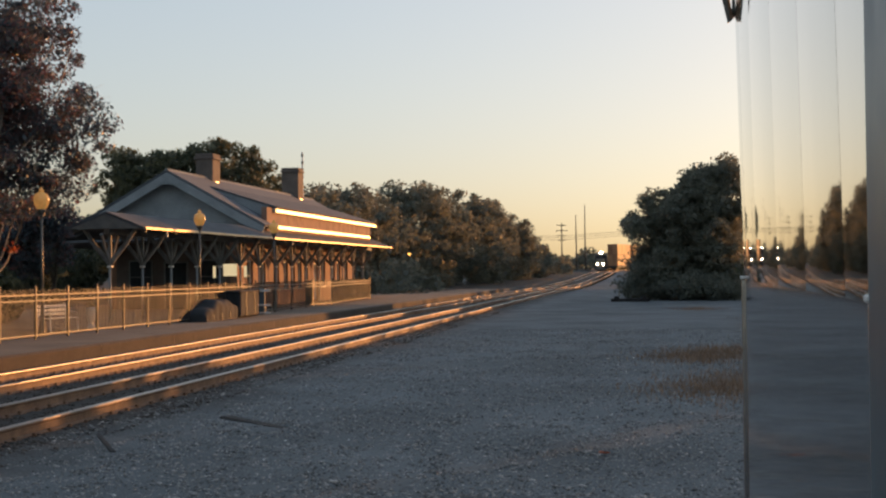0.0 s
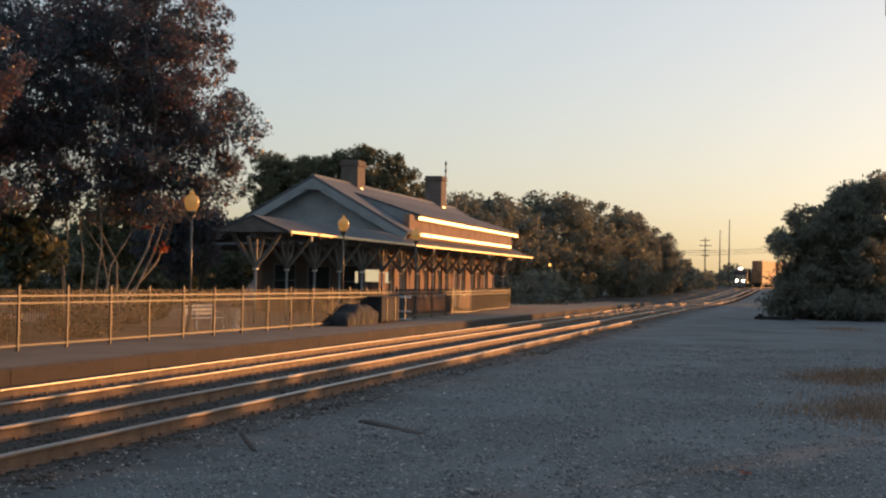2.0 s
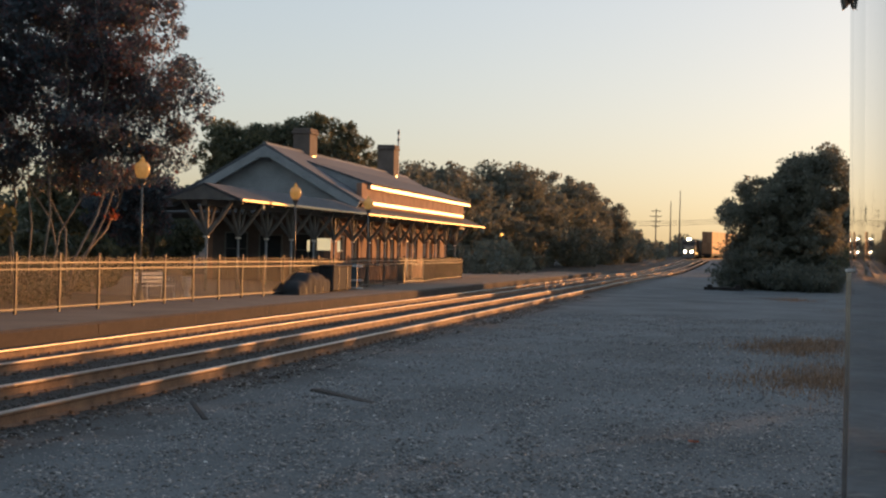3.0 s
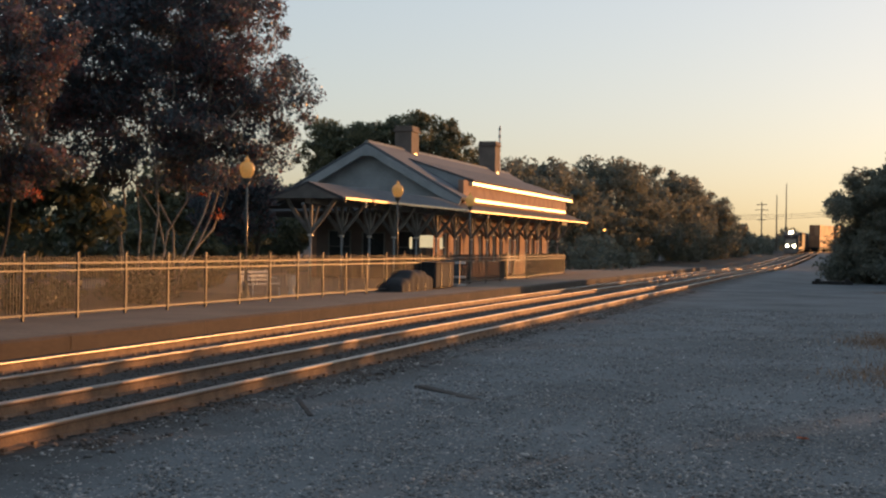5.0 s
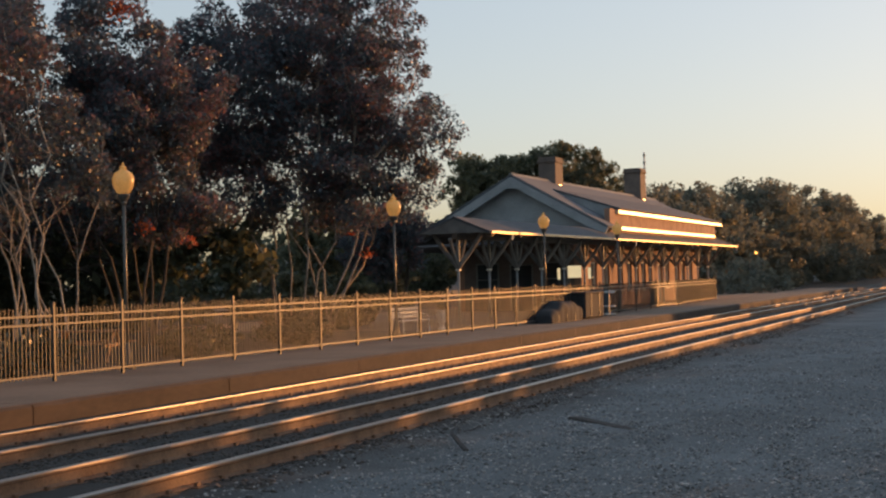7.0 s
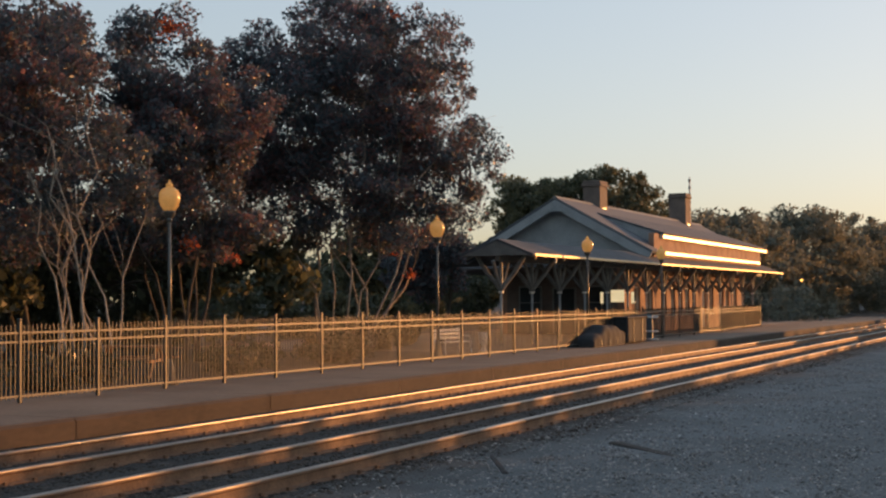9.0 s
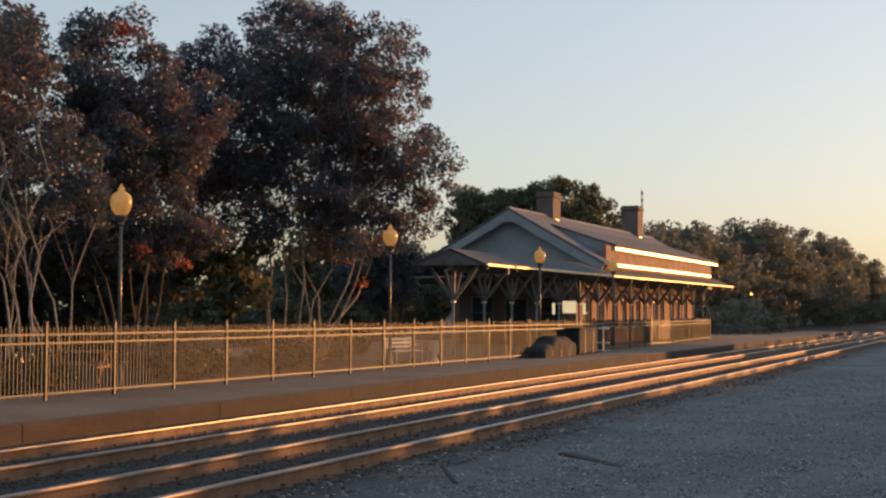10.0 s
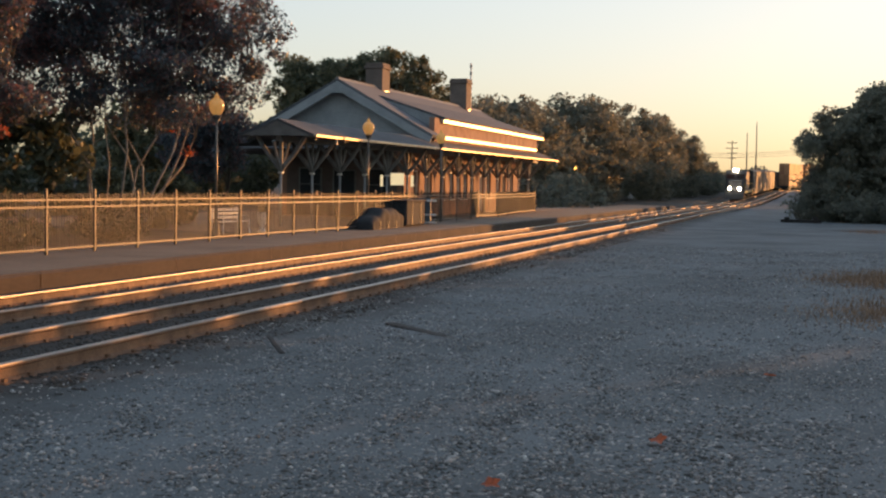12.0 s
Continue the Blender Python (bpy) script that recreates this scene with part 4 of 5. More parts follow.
# ---------- gravel yard details ----------
def build_yard():
    def old_tie(x, y, turn, L, w=0.10):
        o = tagged(part("timber_beam", Shape().box(-L / 2, L / 2, -w, w, 0, 0.10, c=0.02), TIE), "dark discarded timber half sunk in the gravel", "timber")
        o.matrix_basis = pose(x, y, ground_height(x, y) - 0.085, 0, 1, turn)
    old_tie(-5.3, 18.9, -46, 2.0)
    old_tie(-6.75, 16.8, -62, 2.4, 0.045)
    o = tagged(part("timber_stack", Shape().box(-1.1, -0.75, -0.2, 0.25, 0, 0.38, c=0.03).box(0.75, 1.1, -0.2, 0.25, 0, 0.38, c=0.03).box(-1.3, 1.3, -0.05, 0.15, 0.0, 0.22, c=0.02), TIE),
               "dark timber blocks lying beside the line", "timber")
    o.matrix_basis = pose(-0.5, 94, ground_height(-0.5, 94))
    r = random.Random(5)
    for k, (x, y) in enumerate(((-1.16, 11.2), (-2.08, 9.15), (-0.4, 15.5))):
        s = Shape()
        pts = []
        for i in range(10):
            a = 2 * math.pi * i / 10
            rad = (0.05 if i % 2 else 0.085) * r.uniform(0.8, 1.2)
            pts.append((rad * math.cos(a), rad * math.sin(a), 0.012 * math.sin(2 * a) + 0.012))
        s.add(pts + [(0, 0, 0.0)], [(i, (i + 1) % 10, 10) for i in range(10)])
        o = tagged(part("leaf", s, LEAF_BRIGHT), "fallen orange-red maple leaf on the gravel", "leaf")
        o.matrix_basis = pose(x, y, ground_height(x, y) + 0.05, r.uniform(-20, 20), r.uniform(-20, 20), 40 * k)
    # dry grass tufts
    rg = np.random.default_rng(11)
    n = 9000
    cx = np.array([(1.4, 33.5), (2.4, 35.5), (1.5, 24.4), (2.1, 26.2), (4.5, 40), (6, 60), (3, 75)])
    w = rg.choice(len(cx), n, p=[.2, .17, .2, .17, .1, .08, .08])
    px = cx[w, 0] + rg.normal(0, 0.7, n)
    py = cx[w, 1] + rg.normal(0, 1.4, n)
    pz = np.array([ground_height(a, b) for a, b in zip(px, py)])
    h = rg.uniform(0.05, 0.16, n)
    a = rg.uniform(0, 6.28, n)
    dx, dy = 0.008 * np.cos(a), 0.008 * np.sin(a)
    lean = rg.normal(0, 0.05, (n, 2))
    v = np.stack([np.stack([px - dx, py - dy, pz], 1), np.stack([px + dx, py + dy, pz], 1), np.stack([px + lean[:, 0], py + lean[:, 1], pz + h], 1)], 1)
    tagged(new("grass", quick_mesh("grass", v.reshape(-1, 3), np.arange(3 * n).reshape(n, 3), GRASS)), "short dry tan grass tufts in the gravel", "grass", kind="stuff")


# ---------- the standing train beside the camera ----------
def build_car():
    car = thing("passenger_car", "bright stainless steel railway passenger car standing on a siding", "train car", pose(0.25, 0, 0, 0, 0, -1.5))
    # mirror panels, each slightly bowed, between upright seams
    seams = [1.82, 2.13, 2.75, 3.48, 4.34, 4.95, 5.19]
    for k, (a, b) in enumerate(zip(seams, seams[1:])):
        n, bow, lean = 8, 0.0035 * (b - a) * (1 if k % 2 else 0.6), 0.018
        v, f = [], []
        for i in range(n + 1):
            t = i / n
            x = -bow * 4 * t * (1 - t)
            for z in (1.62, 2.4, 3.2, 3.9):
                v.append((x - lean * (z - 1.64), a + 0.002 + (b - a - 0.004) * t, z))
        for i in range(n):
            for j in range(3):
                q = i * 4 + j
                f.append((q, q + 4, q + 5, q + 1))
        s = Shape()
        s.add(v, f)
        part("side_panel", s, STEEL, car, "mirror-bright stainless side panel", smooth=True)
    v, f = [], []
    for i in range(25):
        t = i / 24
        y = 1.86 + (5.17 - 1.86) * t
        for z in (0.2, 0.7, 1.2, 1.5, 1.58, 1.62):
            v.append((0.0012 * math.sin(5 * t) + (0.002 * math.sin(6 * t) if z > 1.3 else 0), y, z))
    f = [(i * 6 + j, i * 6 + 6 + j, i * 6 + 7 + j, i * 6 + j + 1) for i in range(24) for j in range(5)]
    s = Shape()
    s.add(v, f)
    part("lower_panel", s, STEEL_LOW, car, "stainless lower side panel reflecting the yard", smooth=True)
    for y in (1.80, 5.17):
        r = part("rib", Shape().box(-0.010, 0.02, y - 0.014, y + 0.014, 0.2, 1.62, c=0.003), STEEL_DULL, car, "upright stainless rib")
        part("rib_cap", Shape().box(-0.014, 0.014, y - 0.02, y + 0.02, 1.621, 1.632, c=0.003), WHITE, r, "white cap of the rib")
    part("door_pillar", Shape().box(-0.012, 0.05, 0.55, 1.79, 0.2, 3.9, c=0.006), GREY_BLUE, car, "blue-grey painted door pillar")
    part("body", Shape().box(0.06, 2.9, -9.0, 5.16, 0.25, 3.95, c=0.05), STEEL_DULL, car)
    part("roof", Shape().prism([(0.06, 3.96), (2.9, 3.96), (2.5, 4.25), (1.48, 4.36), (0.46, 4.25)], "y", -9.0, 5.16), STEEL_DULL, car)
    gi = part("grab_iron", Shape().tube([(0.0, 5.24, 3.6), (-0.045, 5.26, 3.5), (-0.045, 5.26, 2.66), (-0.03, 5.26, 2.585), (-0.012, 5.26, 2.62), (-0.008, 5.26, 2.72)], [0.014] * 6, 8), LAMP_POST, car, "dark hooked grab iron at the car's corner")
    part("bracket", Shape().box(-0.065, 0.02, 5.2, 5.3, 2.74, 2.86, c=0.02).box(-0.05, 0.02, 5.2, 5.3, 2.95, 3.3, c=0.02), LAMP_POST, gi)


# ---------- distance ----------
def build_distance():
    def pole(x, y, top, arms, r=0.14):
        t = thing("utility_pole", "weathered wooden utility pole with crossarms", "utility pole", pose(x, y, grade(y) - 0.3), "utility poles")
        h = top - grade(y) + 0.3
        part("shaft", Shape().tube([(0, 0, 0), (0, 0, h)], [r, r * 0.6], 8), POLE, t)
        for z, w in arms:
            a = part("crossarm", Shape().box(-w, w, -0.08, 0.08, h - z - 0.09, h - z + 0.09), POLE, t)
            for k in range(4):
                x_ = -w + 0.15 + k * (2 * w - 0.3) / 3
                part("insulator", Shape().lathe([(0.05, h - z + 0.09), (0.07, h - z + 0.18), (0.03, h - z + 0.26)], 8), POLE, a, at=pose(x_, 0, 0))
    pole(-29.5, 400, 11.8, [(1.2, 2.2)])
    pole(-21.5, 400, 14.6, [(0.7, 1.4), (2.2, 1.7), (3.6, 1.4), (5.0, 1.1)], 0.22)
    for x, top in ((-17.6, 17.0), (-15.0, 20.0)):
        t = thing("mast", "thin tall grey steel mast", "mast", pose(x, 405, grade(405) - 0.3), "masts")
        part("shaft", Shape().tube([(0, 0, 0), (0, 0, top - grade(405) + 0.3)], [0.26, 0.10], 8), POLE, t)
    c = bpy.data.curves.new("wire", "CURVE")
    c.dimensions, c.bevel_depth, c.bevel_resolution = "3D", 0.05, 1
    for z, dy in ((11.3, 0), (11.9, 2), (10.6, -2)):
        sp = c.splines.new("POLY")
        sp.points.add(24)
        for i, p in enumerate(sp.points):
            u = i / 24
            p.co = (-45 + 80 * u, 400 + dy, z - 0.9 * math.sin(math.pi * (u * 2 % 1)), 1)
    c.materials.append(POLE)
    tagged(new("wire", c), "thin overhead wires strung between poles", "wire")
    # a slim antenna behind the depot and an amber signal lamp
    t = thing("antenna", "slim striped antenna mast behind the depot roof", "antenna", pose(-27.6, 112.8, grade(112.8) - 0.1))
    part("mast", Shape().tube([(0, 0, 0), (0, 0, 8.5), (0, 0, 12.0)], [0.10, 0.09, 0.06], 8), WHITE, t)
    for k in range(5):
        part("band", Shape().tube([(0, 0, 9.2 + 0.6 * k), (0, 0, 9.45 + 0.6 * k)], [0.105, 0.10], 8), GREY_BLUE, t)
    t = thing("signal_lamp", "small amber lamp on a thin dark post", "lamp", pose(-22.6, 137, grade(137) - 0.3))
    part("post", Shape().tube([(0, 0, 0), (0, 0, 3.9)], [0.05, 0.04], 8), LAMP_POST, t)
    hd = part("head", Shape().box(-0.16, 0.16, -0.1, 0.16, 3.7, 4.1, c=0.03), LAMP_POST, t)
    part("lens", Shape().lathe([(0.0, 0), (0.12, 0.02), (0.13, 0.06), (0.0, 0.08)], 12), SIGNAL, hd, "glowing amber lens", at=pose(0, -0.2, 3.9, 90))


def build_trees():
    # (blobs are relative to the foot)
    tree("tall red-leaved tree with many pale slender stems", -23.0, 43.8,
         [(-0.4, 0.5, 10.6, 3.0, 3.2, 2.4), (2.3, 1.5, 8.8, 2.0, 3.0, 2.4), (-2.2, -1.5, 8.6, 2.6, 3.0, 3.2), (0.4, 0, 6.2, 3.2, 3.0, 2.6), (4.2, 2.0, 7.7, 1.2, 1.5, 1.0), (4.0, 2.0, 6.3, 1.2, 1.5, 0.8), (3.7, 2.0, 5.3, 1.4, 1.8, 0.9),
          (-2.6, -1, 5.2, 2.2, 2.4, 2.0), (1.9, 0, 4.6, 2.0, 2.0, 1.4), (-3.4, -1.5, 9.6, 1.6, 2.2, 1.6), (-3.2, -1.5, 6.8, 2.0, 2.4, 2.0), (1.8, 1, 10.9, 2.1, 2.4, 1.8), (0.4, 0, 8.2, 2.8, 2.8, 2.2), (0.6, 0, 12.6, 1.8, 1.8, 0.9)],
         135000, 0.062, LEAF_RED, BARK, 3, stems=10, spread=1.7, girth=0.048, clump=0.5, clumps=700, accent=(LEAF_BRIGHT, [(2.2, 0.0, 3.4, 0.5, 0.5, 0.7), (3.0, 0.6, 5.4, 0.5, 0.5, 0.4), (1.2, 0.3, 11.9, 1.0, 0.8, 0.4)], 260), foot_ring=1.1)
    tree("red-brown autumn tree with a narrow dark stem cluster", -24.3, 35.4,
         [(-0.8, 0, 9.2, 1.8, 2.2, 1.8), (-1.4, 0.6, 6.6, 2.0, 2.2, 2.4), (0.7, -0.4, 6.6, 1.7, 2.0, 2.0), (1.6, 0.5, 7.6, 1.0, 1.4, 1.4), (0.8, 0, 4.4, 2.0, 2.0, 1.4), (-1.8, 0, 4.4, 1.6, 2.0, 1.3)],
         66000, 0.06, LEAF_RED, BARK_DARK, 8, stems=6, spread=1.2, girth=0.06, clump=0.42, clumps=380, accent=(LEAF_BRIGHT, [(1.0, -1.6, 4.2, 0.6, 0.5, 0.8), (2.4, -1.4, 3.1, 0.4, 0.5, 0.25), (-0.8, 0, 10.2, 0.9, 0.8, 0.4)], 380), foot_ring=0.5)
    tree("thin airy red-leaved tree on several crooked pale stems", -21.9, 27.8,
         [(-1.0, 0, 7.6, 1.4, 2.0, 2.2), (-2.6, -1.0, 6.8, 1.8, 1.8, 2.8), (0.1, 0.8, 5.2, 1.0, 1.4, 1.4), (-1.8, 0, 4.2, 1.6, 1.6, 1.2)],
         30000, 0.055, LEAF_RED, BARK, 14, stems=9, spread=1.3, girth=0.034, clump=0.36, clumps=240, foot_ring=0.95)
    tree("leafy red and green tree at the edge of the garden", -25.5, 25.5,
         [(0, 0, 8.0, 2.6, 2.6, 3.0), (-0.8, -1.5, 5.5, 2.6, 2.6, 2.6), (1.0, -1.0, 9.6, 1.8, 1.8, 1.4), (0.5, 0.5, 4.2, 2.2, 2.2, 1.6)],
         48000, 0.066, LEAF_RED, BARK, 19, stems=5, spread=0.9, girth=0.07, clump=0.45, clumps=280, foot_ring=0.5)
    tree("tall airy tree with thin red foliage behind the garden", -28.5, 33.0,
         [(0, 0, 8.6, 2.4, 2.8, 2.6), (0.6, 0, 5.4, 2.6, 2.8, 2.4)],
         22000, 0.08, LEAF_RED, BARK_DARK, 21, stems=3, spread=0.9, girth=0.10, clump=0.5, clumps=120)
    tree("green tree with an uneven round crown", -29.0, 58.0,
         [(0, 0, 3.9, 2.0, 2.2, 1.8), (1.6, 1.2, 3.2, 1.4, 1.6, 1.3)], 6000, 0.15, LEAF_OLIVE, BARK_DARK, 23, girth=0.14, clump=0.5, clumps=50)
    tree("small red-green tree beside the canopy end", -24.3, 54.5,
         [(0.1, 0, 4.2, 1.2, 1.3, 1.1), (-1.3, 0, 3.4, 1.4, 1.5, 1.4), (-0.2, 0, 2.8, 1.2, 1.2, 0.9)], 14000, 0.07, LEAF_RED, BARK_DARK, 26, girth=0.1, clump=0.35, clumps=110)
    tree("dark evergreen shade tree behind the stems", -29.0, 40.0,
         [(0, 0, 3.2, 3.0, 3.2, 1.9), (2.6, 3.0, 2.9, 2.4, 3.0, 1.6), (-2.6, -2.5, 3.0, 2.6, 3.0, 1.7)], 9000, 0.16, LEAF_GREEN, BARK_DARK, 29, girth=0.2, clump=0.7, clumps=70)
    tree("dark evergreen shade tree behind the stems", -29.5, 30.0,
         [(0, 0, 3.0, 3.0, 3.2, 1.9), (-2.6, -2.5, 3.2, 2.6, 3.0, 1.7)], 8000, 0.16, LEAF_GREEN, BARK_DARK, 31, girth=0.2, clump=0.7, clumps=70)
    tree("broad green tree rising behind the depot", -38.2, 103.0,
         [(-0.6, 0, 9.6, 2.4, 3, 2.2), (-2.3, 0, 7.0, 1.6, 3, 2.0), (2.0, 0, 8.6, 3.2, 4, 2.8), (0, 0, 4.6, 4.0, 4.0, 2.4)], 40000, 0.13, LEAF_OLIVE, BARK_DARK, 37, girth=0.3, clump=0.6, clumps=330)
    tree("broad rust-tinged tree rising behind the depot", -32.5, 106.0,
         [(0, 0, 10.3, 3.0, 4, 2.2), (3.0, 0, 9.0, 2.0, 3, 2.1), (-2.6, 0, 10.2, 2.4, 3, 2.2), (3.9, 0, 5.8, 1.8, 3, 2.0), (0.3, 0, 5.6, 4.0, 4.0, 2.8)], 44000, 0.13, LEAF_OLIVE, BARK_DARK, 41, girth=0.3, clump=0.6, clumps=360)
    k = 0
    for x, y, r, h in ((-19.8, 23.6, 0.75, 0.62), (-20.6, 26.0, 0.7, 0.66), (-20.0, 30.9, 0.8, 0.66), (-20.8, 33.4, 0.8, 0.7), (-20.2, 37.0, 0.85, 0.6), (-21.2, 40.0, 0.7, 0.75), (-19.9, 21.2, 0.8, 0.66), (-25.5, 51.5, 1.5, 2.4), (-27.0, 48.0, 1.6, 2.2), (-24.5, 47.5, 1.1, 1.3)):
        k += 1
        shrub("low rounded shrub with small glossy leaves" if r < 1.05 else "loose olive garden shrub with pointed outline", x, y, r, h, LEAF_OLIVE if r > 1.05 else LEAF_SHRUB, 50 + k, 1800 if r < 1.05 else 3500, 0.07 if r < 1.05 else 0.11)
    woods("garden_thicket", "dark green thicket behind the trees", [(-33, 43.5, 1.2, 3, 3, 1.8), (-36, 47, 1.5, 3, 3, 2.2), (-33, 20, 1.9, 4, 6, 2.6), (-34, 27, 2.6, 3, 5, 2.6), (-34.5, 39, 2.6, 3, 6, 2.6), (-34, 34, 1.9, 4, 8, 2.6), (-35, 48, 1.9, 4, 8, 2.6), (-37, 62, 1.9, 4, 8, 2.6), (-41, 76, 2.0, 4, 9, 2.8), (-45, 92, 2.0, 5, 10, 3.0), (-50, 110, 2.5, 6, 12, 3.6)], 60000, 0.19, LEAF_GREEN, 61, 0.8, 700)
    # LEAF_FAR masses carry the distance haze in their pale leaf colour
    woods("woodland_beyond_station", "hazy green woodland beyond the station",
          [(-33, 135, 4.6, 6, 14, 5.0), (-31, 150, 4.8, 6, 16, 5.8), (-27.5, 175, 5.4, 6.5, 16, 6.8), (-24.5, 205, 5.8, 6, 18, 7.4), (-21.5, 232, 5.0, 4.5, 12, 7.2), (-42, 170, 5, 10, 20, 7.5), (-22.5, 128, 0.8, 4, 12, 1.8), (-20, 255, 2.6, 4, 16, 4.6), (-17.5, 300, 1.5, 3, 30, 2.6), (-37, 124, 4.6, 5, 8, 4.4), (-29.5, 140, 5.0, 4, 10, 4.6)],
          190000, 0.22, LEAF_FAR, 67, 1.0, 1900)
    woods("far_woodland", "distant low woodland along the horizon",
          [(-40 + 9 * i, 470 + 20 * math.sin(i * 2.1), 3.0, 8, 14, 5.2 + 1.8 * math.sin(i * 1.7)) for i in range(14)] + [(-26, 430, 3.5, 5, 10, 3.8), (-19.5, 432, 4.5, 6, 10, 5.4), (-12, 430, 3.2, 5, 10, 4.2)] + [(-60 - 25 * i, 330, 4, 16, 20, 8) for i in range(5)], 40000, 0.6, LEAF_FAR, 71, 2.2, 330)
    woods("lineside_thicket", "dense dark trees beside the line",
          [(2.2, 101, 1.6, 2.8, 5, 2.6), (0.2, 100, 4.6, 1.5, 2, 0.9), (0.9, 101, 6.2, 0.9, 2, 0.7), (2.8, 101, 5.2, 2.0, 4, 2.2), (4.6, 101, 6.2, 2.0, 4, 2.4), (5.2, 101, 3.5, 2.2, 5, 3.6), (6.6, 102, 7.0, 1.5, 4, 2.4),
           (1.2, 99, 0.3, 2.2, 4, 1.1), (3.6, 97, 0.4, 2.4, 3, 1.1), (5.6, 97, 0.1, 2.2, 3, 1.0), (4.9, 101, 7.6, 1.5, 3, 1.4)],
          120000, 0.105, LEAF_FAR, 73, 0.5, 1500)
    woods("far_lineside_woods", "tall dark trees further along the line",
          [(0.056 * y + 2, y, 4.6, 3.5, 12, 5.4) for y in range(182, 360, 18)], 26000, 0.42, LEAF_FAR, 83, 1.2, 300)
    # Out of view; added to keep the low sun off yard and near rails.
    woods("lineside_hedge", "unseen hedge bank added to shade the yard and tracks",
          [(11.5, 18 + 1.5 * i, 0.8, 1.3, 1.8, 2.1 if i < 30 else 1.35 if i < 58 else 2.0) for i in range(110)], 150000, 0.17, LEAF_OLIVE, 79, 0.24, 6000)


# ---------- the approaching train ----------
def build_engine():
    e = thing("locomotive", "dark freight locomotive with glowing headlights", "locomotive")
    part("frame", Shape().box(-1.5, 1.5, 0.2, 21.8, 1.05, 1.5, c=0.04), LOCO, e)
    part("nose", Shape().prism([(0.5, 1.5), (2.8, 1.5), (2.8, 3.1), (0.8, 2.9)], "x", -1.0, 1.0), LOCO, e)
    cab = part("cab", Shape().prism([(2.3, 1.5), (5.2, 1.5), (5.2, 4.55), (2.6, 4.55), (2.3, 4.0)], "x", -1.5, 1.5), LOCO, e)
    for x in (-0.75, 0.75):
        part("windscreen", Shape().box(x - 0.5, x + 0.5, 2.24, 2.29, 3.3, 3.9), GLASS, cab)
    part("cab_side_window", Shape().box(1.5, 1.52, 3.0, 4.6, 3.2, 3.9), GLASS, cab)
    part("hood", Shape().box(-0.95, 0.95, 5.2, 21.0, 1.5, 4.35, c=0.12), LOCO, e)
    part("stripe", Shape().box(1.5, 1.52, 0.4, 21.6, 1.1, 1.4), LOCO_YELLOW, e, "yellow sill stripe")
    part("plough", Shape().prism([(-0.1, 0.2), (0.25, 0.2), (0.35, 1.1), (0.1, 1.1)], "x", -1.4, 1.4), LOCO, e)
    part("handrail", Shape().tube([(1.45, 0.5, 1.5), (1.45, 0.5, 2.5), (1.45, 21, 2.5), (1.45, 21, 1.5)], [0.03] * 4, 6), LOCO_YELLOW, e)
    for x in (-0.2, 0.2):
        part("headlight", Shape().lathe([(0, 0), (0.21, 0.02), (0.21, 0.1), (0, 0.12)], 16), HEADLIGHT, e, "glowing headlight", at=pose(x, 2.3, 4.55, 90))
    for x in (-0.72, 0.72):
        part("ditch_light", Shape().lathe([(0, 0), (0.23, 0.02), (0.23, 0.1), (0, 0.12)], 16), HEADLIGHT, e, "glowing ditch light", at=pose(x, 0.1, 1.75, 90))
    for y in (2.2, 4.2, 6.2, 15.6, 17.6, 19.6):
        part("wheelset", Shape().tube([(-0.78, y, 0.5), (0.78, y, 0.5)], [0.5, 0.5], 18), BLACK, e)
    for y in (4.2, 17.6):
        part("truck_frame", Shape().box(-1.15, 1.15, y - 2.7, y + 2.7, 0.35, 0.75, c=0.04), BLACK, e)
    return e


def build_wagon(kind):
    w = thing("container_wagon", "parked freight wagon with two stacked rust-orange containers" if kind else "dark covered freight wagon of the moving train", "freight wagon", group="parked container wagons" if kind else "wagons of the approaching train")
    part("underframe", Shape().box(-1.35, 1.35, 0.3, 16.2, 0.6, 1.0, c=0.03), BLACK, w)
    if kind:
        for z in (1.0, 3.65):
            b = part("container", Shape().box(-1.22, 1.22, 1.0, 15.5, z, z + 2.6, c=0.03), CARGO, w)
            for sx_ in (-1, 1):
                edge = [(1.1 + 0.3 * n, sx_ * (1.225 + (0.03 if n % 4 in (1, 2) else 0.0))) for n in range(48)]
                v = [(x, y, h) for h in (z + 0.12, z + 2.48) for y, x in edge]
                sheet = Shape().add(v, [(n, n + 1, n + 49, n + 48) for n in range(47)])
                part("corrugated_side", sheet, CARGO, b)
            for x0 in (-1.1, 0.03):
                part("door", Shape().box(x0, x0 + 1.07, 0.96, 1.0, z + 0.12, z + 2.5), CARGO, b)
    else:
        b = part("body", Shape().box(-1.5, 1.5, 0.6, 15.9, 1.0, 4.4, c=0.08), WAGON, w)
        part("roof", Shape().prism([(-1.5, 4.4), (1.5, 4.4), (0.9, 4.7), (-0.9, 4.7)], "y", 0.6, 15.9), WAGON, b)
    for y in (2.0, 3.8, 12.7, 14.5):
        part("wheelset", Shape().tube([(-0.78, y, 0.43), (0.78, y, 0.43)], [0.43, 0.43], 16), BLACK, w)
    return w


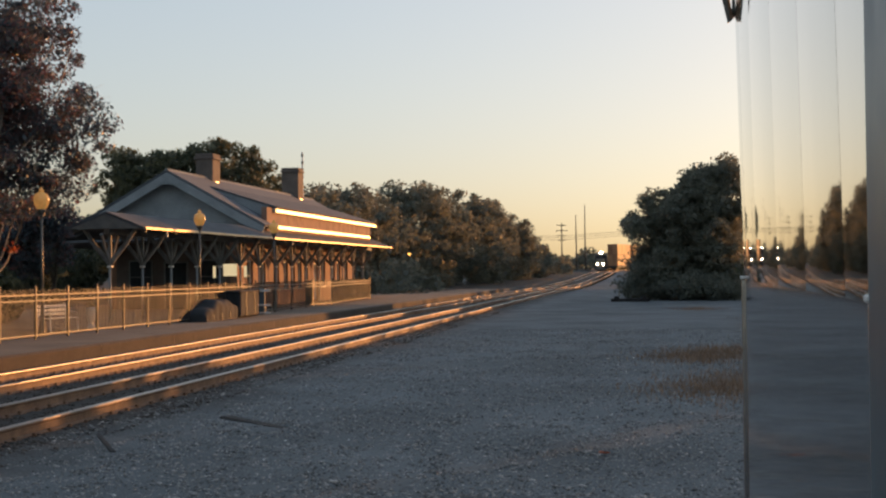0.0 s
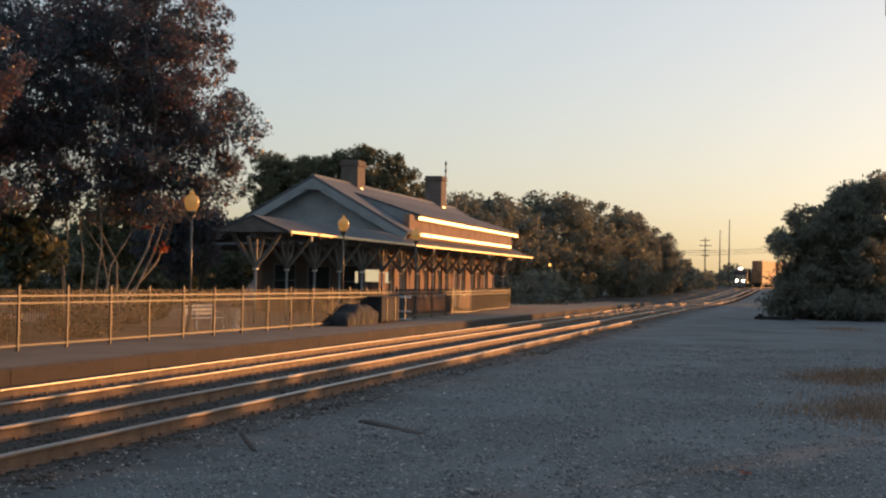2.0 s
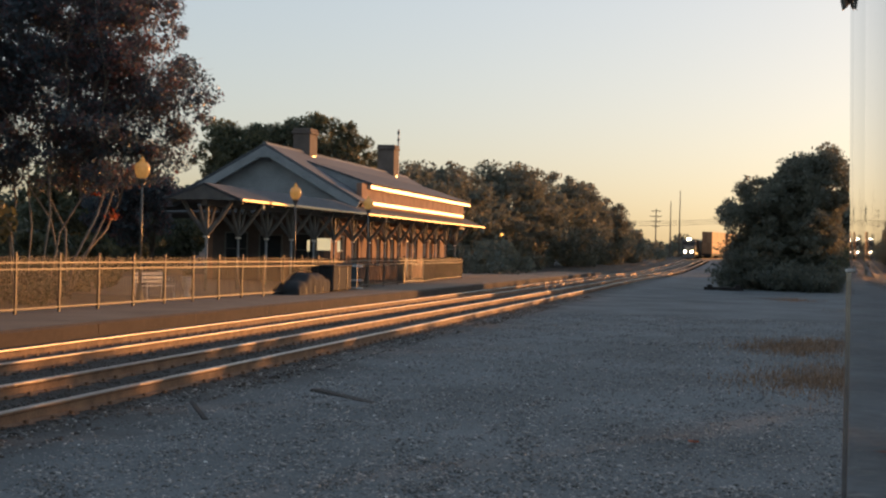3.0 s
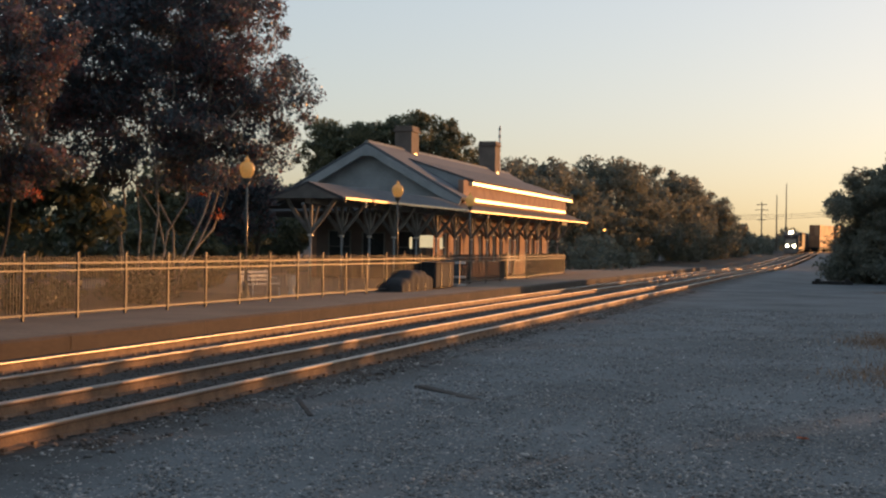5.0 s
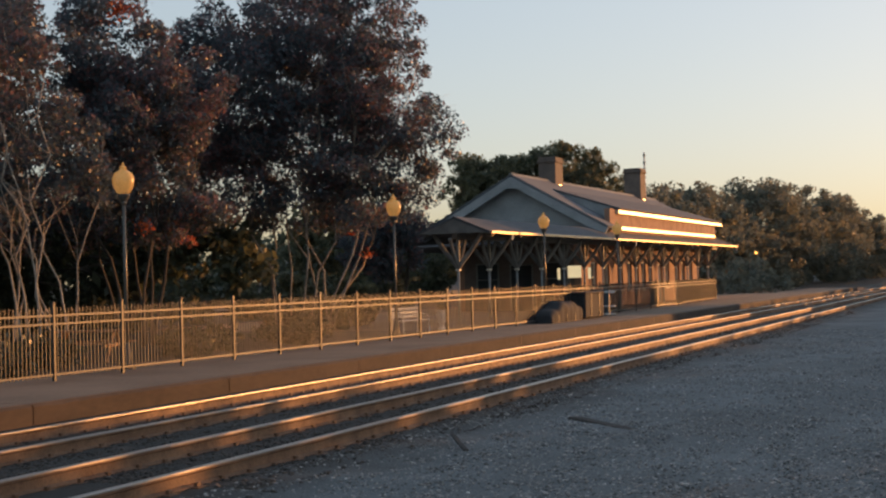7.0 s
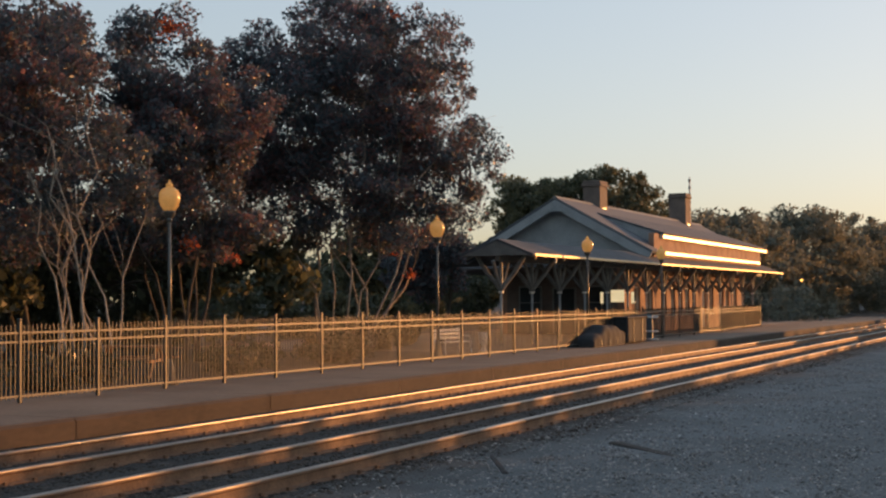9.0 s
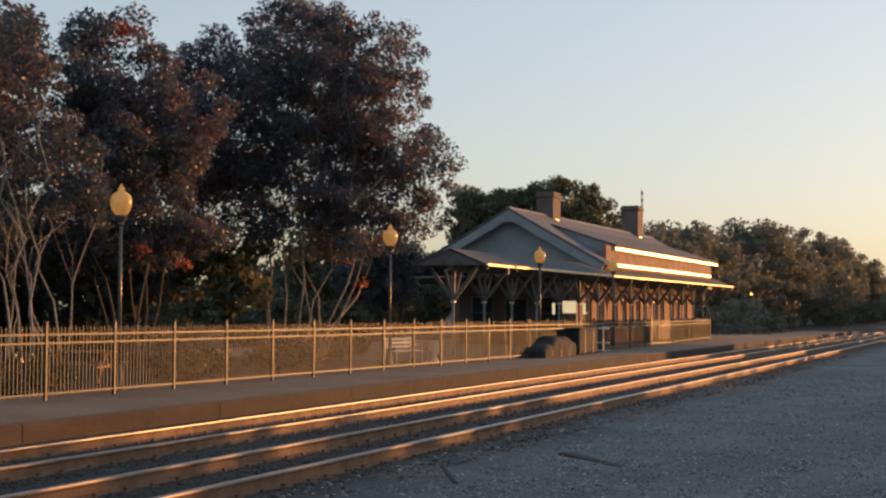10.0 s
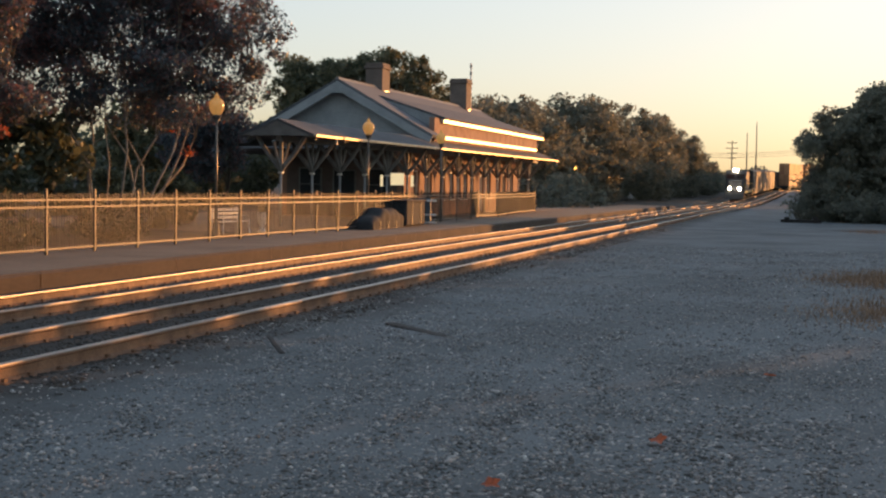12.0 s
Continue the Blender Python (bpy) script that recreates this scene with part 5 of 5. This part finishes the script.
def rail_pose(y, length):
    """A vehicle of that length on the far track, its front at y."""
    x0, x1 = FAR + bend(y + 0.12 * length), FAR + bend(y + 0.88 * length)
    z0, z1 = grade(y + 0.12 * length), grade(y + 0.88 * length)
    run = 0.76 * length
    turn = -math.degrees(math.atan2(x1 - x0, run))
    up = math.degrees(math.atan2(z1 - z0, run))
    return pose(x0, y, FAR_DROP + 0.5 * (z0 + z1), up, 0, turn)


build_ground()
build_platform()
build_lamps()
build_station()
build_platform_things()
build_yard()
build_car()
build_distance()
build_trees()
ENGINE = build_engine()
WAGONS = [build_wagon(0)]
for k in range(8):
    WAGONS.append(copy_thing(WAGONS[0], pose(0, 0, 0)))
parked = build_wagon(1)
parked.matrix_basis = pose(-6.1, 335, grade(335), 0, 0, -12)
copy_thing(parked, pose(-2.5, 351.6, grade(351), 0, 0, -14))
copy_thing(parked, pose(1.6, 367.8, grade(367), 0, 0, -17))
scatter_stones("gravel_stones", "loose pale and dark crushed stones on the yard", 60000, -7.4, 3.6, 6.0, 50, 0.018, 0.002, STONE, 91, 2.0)
scatter_stones("pebbles", "fine crushed stone chips on the yard", 42000, -6.5, 2.6, 6.5, 20, 0.012, 0.0, STONE, 93, 1.3)
scatter_stones("ballast_stones", "coarse crushed stone ballast round the ties", 52000, -14.4, -6.8, 12, 70, 0.027, -0.004, BALLAST, 92, 1.7)
scatter_stones("coarse_stones", "coarse pale crushed stones strewn on the yard", 1500, -2.9, 0.2, 9.0, 13.0, 0.021, 0.004, STONE, 94, 1.1)
# white chips put in for the glints of sunlit stones
scatter_stones("glint_chips", "few white chips standing for sunlit glints on the gravel", 220, -7.0, 2.4, 9.0, 34, 0.016, 0.008, WHITE, 95, 1.3)
build_fence()
for centre, drop, text in ((NEAR, NEAR_DROP, "straight near railway track on dark timber ties"), (FAR, FAR_DROP, "straight far railway track beside the platform")):
    build_ties(build_track(centre, drop, text), centre, drop)


def motions():
    times = [i * 1.0 for i in range(13)]
    walk(ENGINE, [(t, rail_pose(347 - 11.2 * t, 22.0)) for t in times])
    for k, w in enumerate(WAGONS):
        walk(w, [(t, rail_pose(347 - 11.2 * t + 22.4 + 16.6 * k, 16.5)) for t in times])


motions()
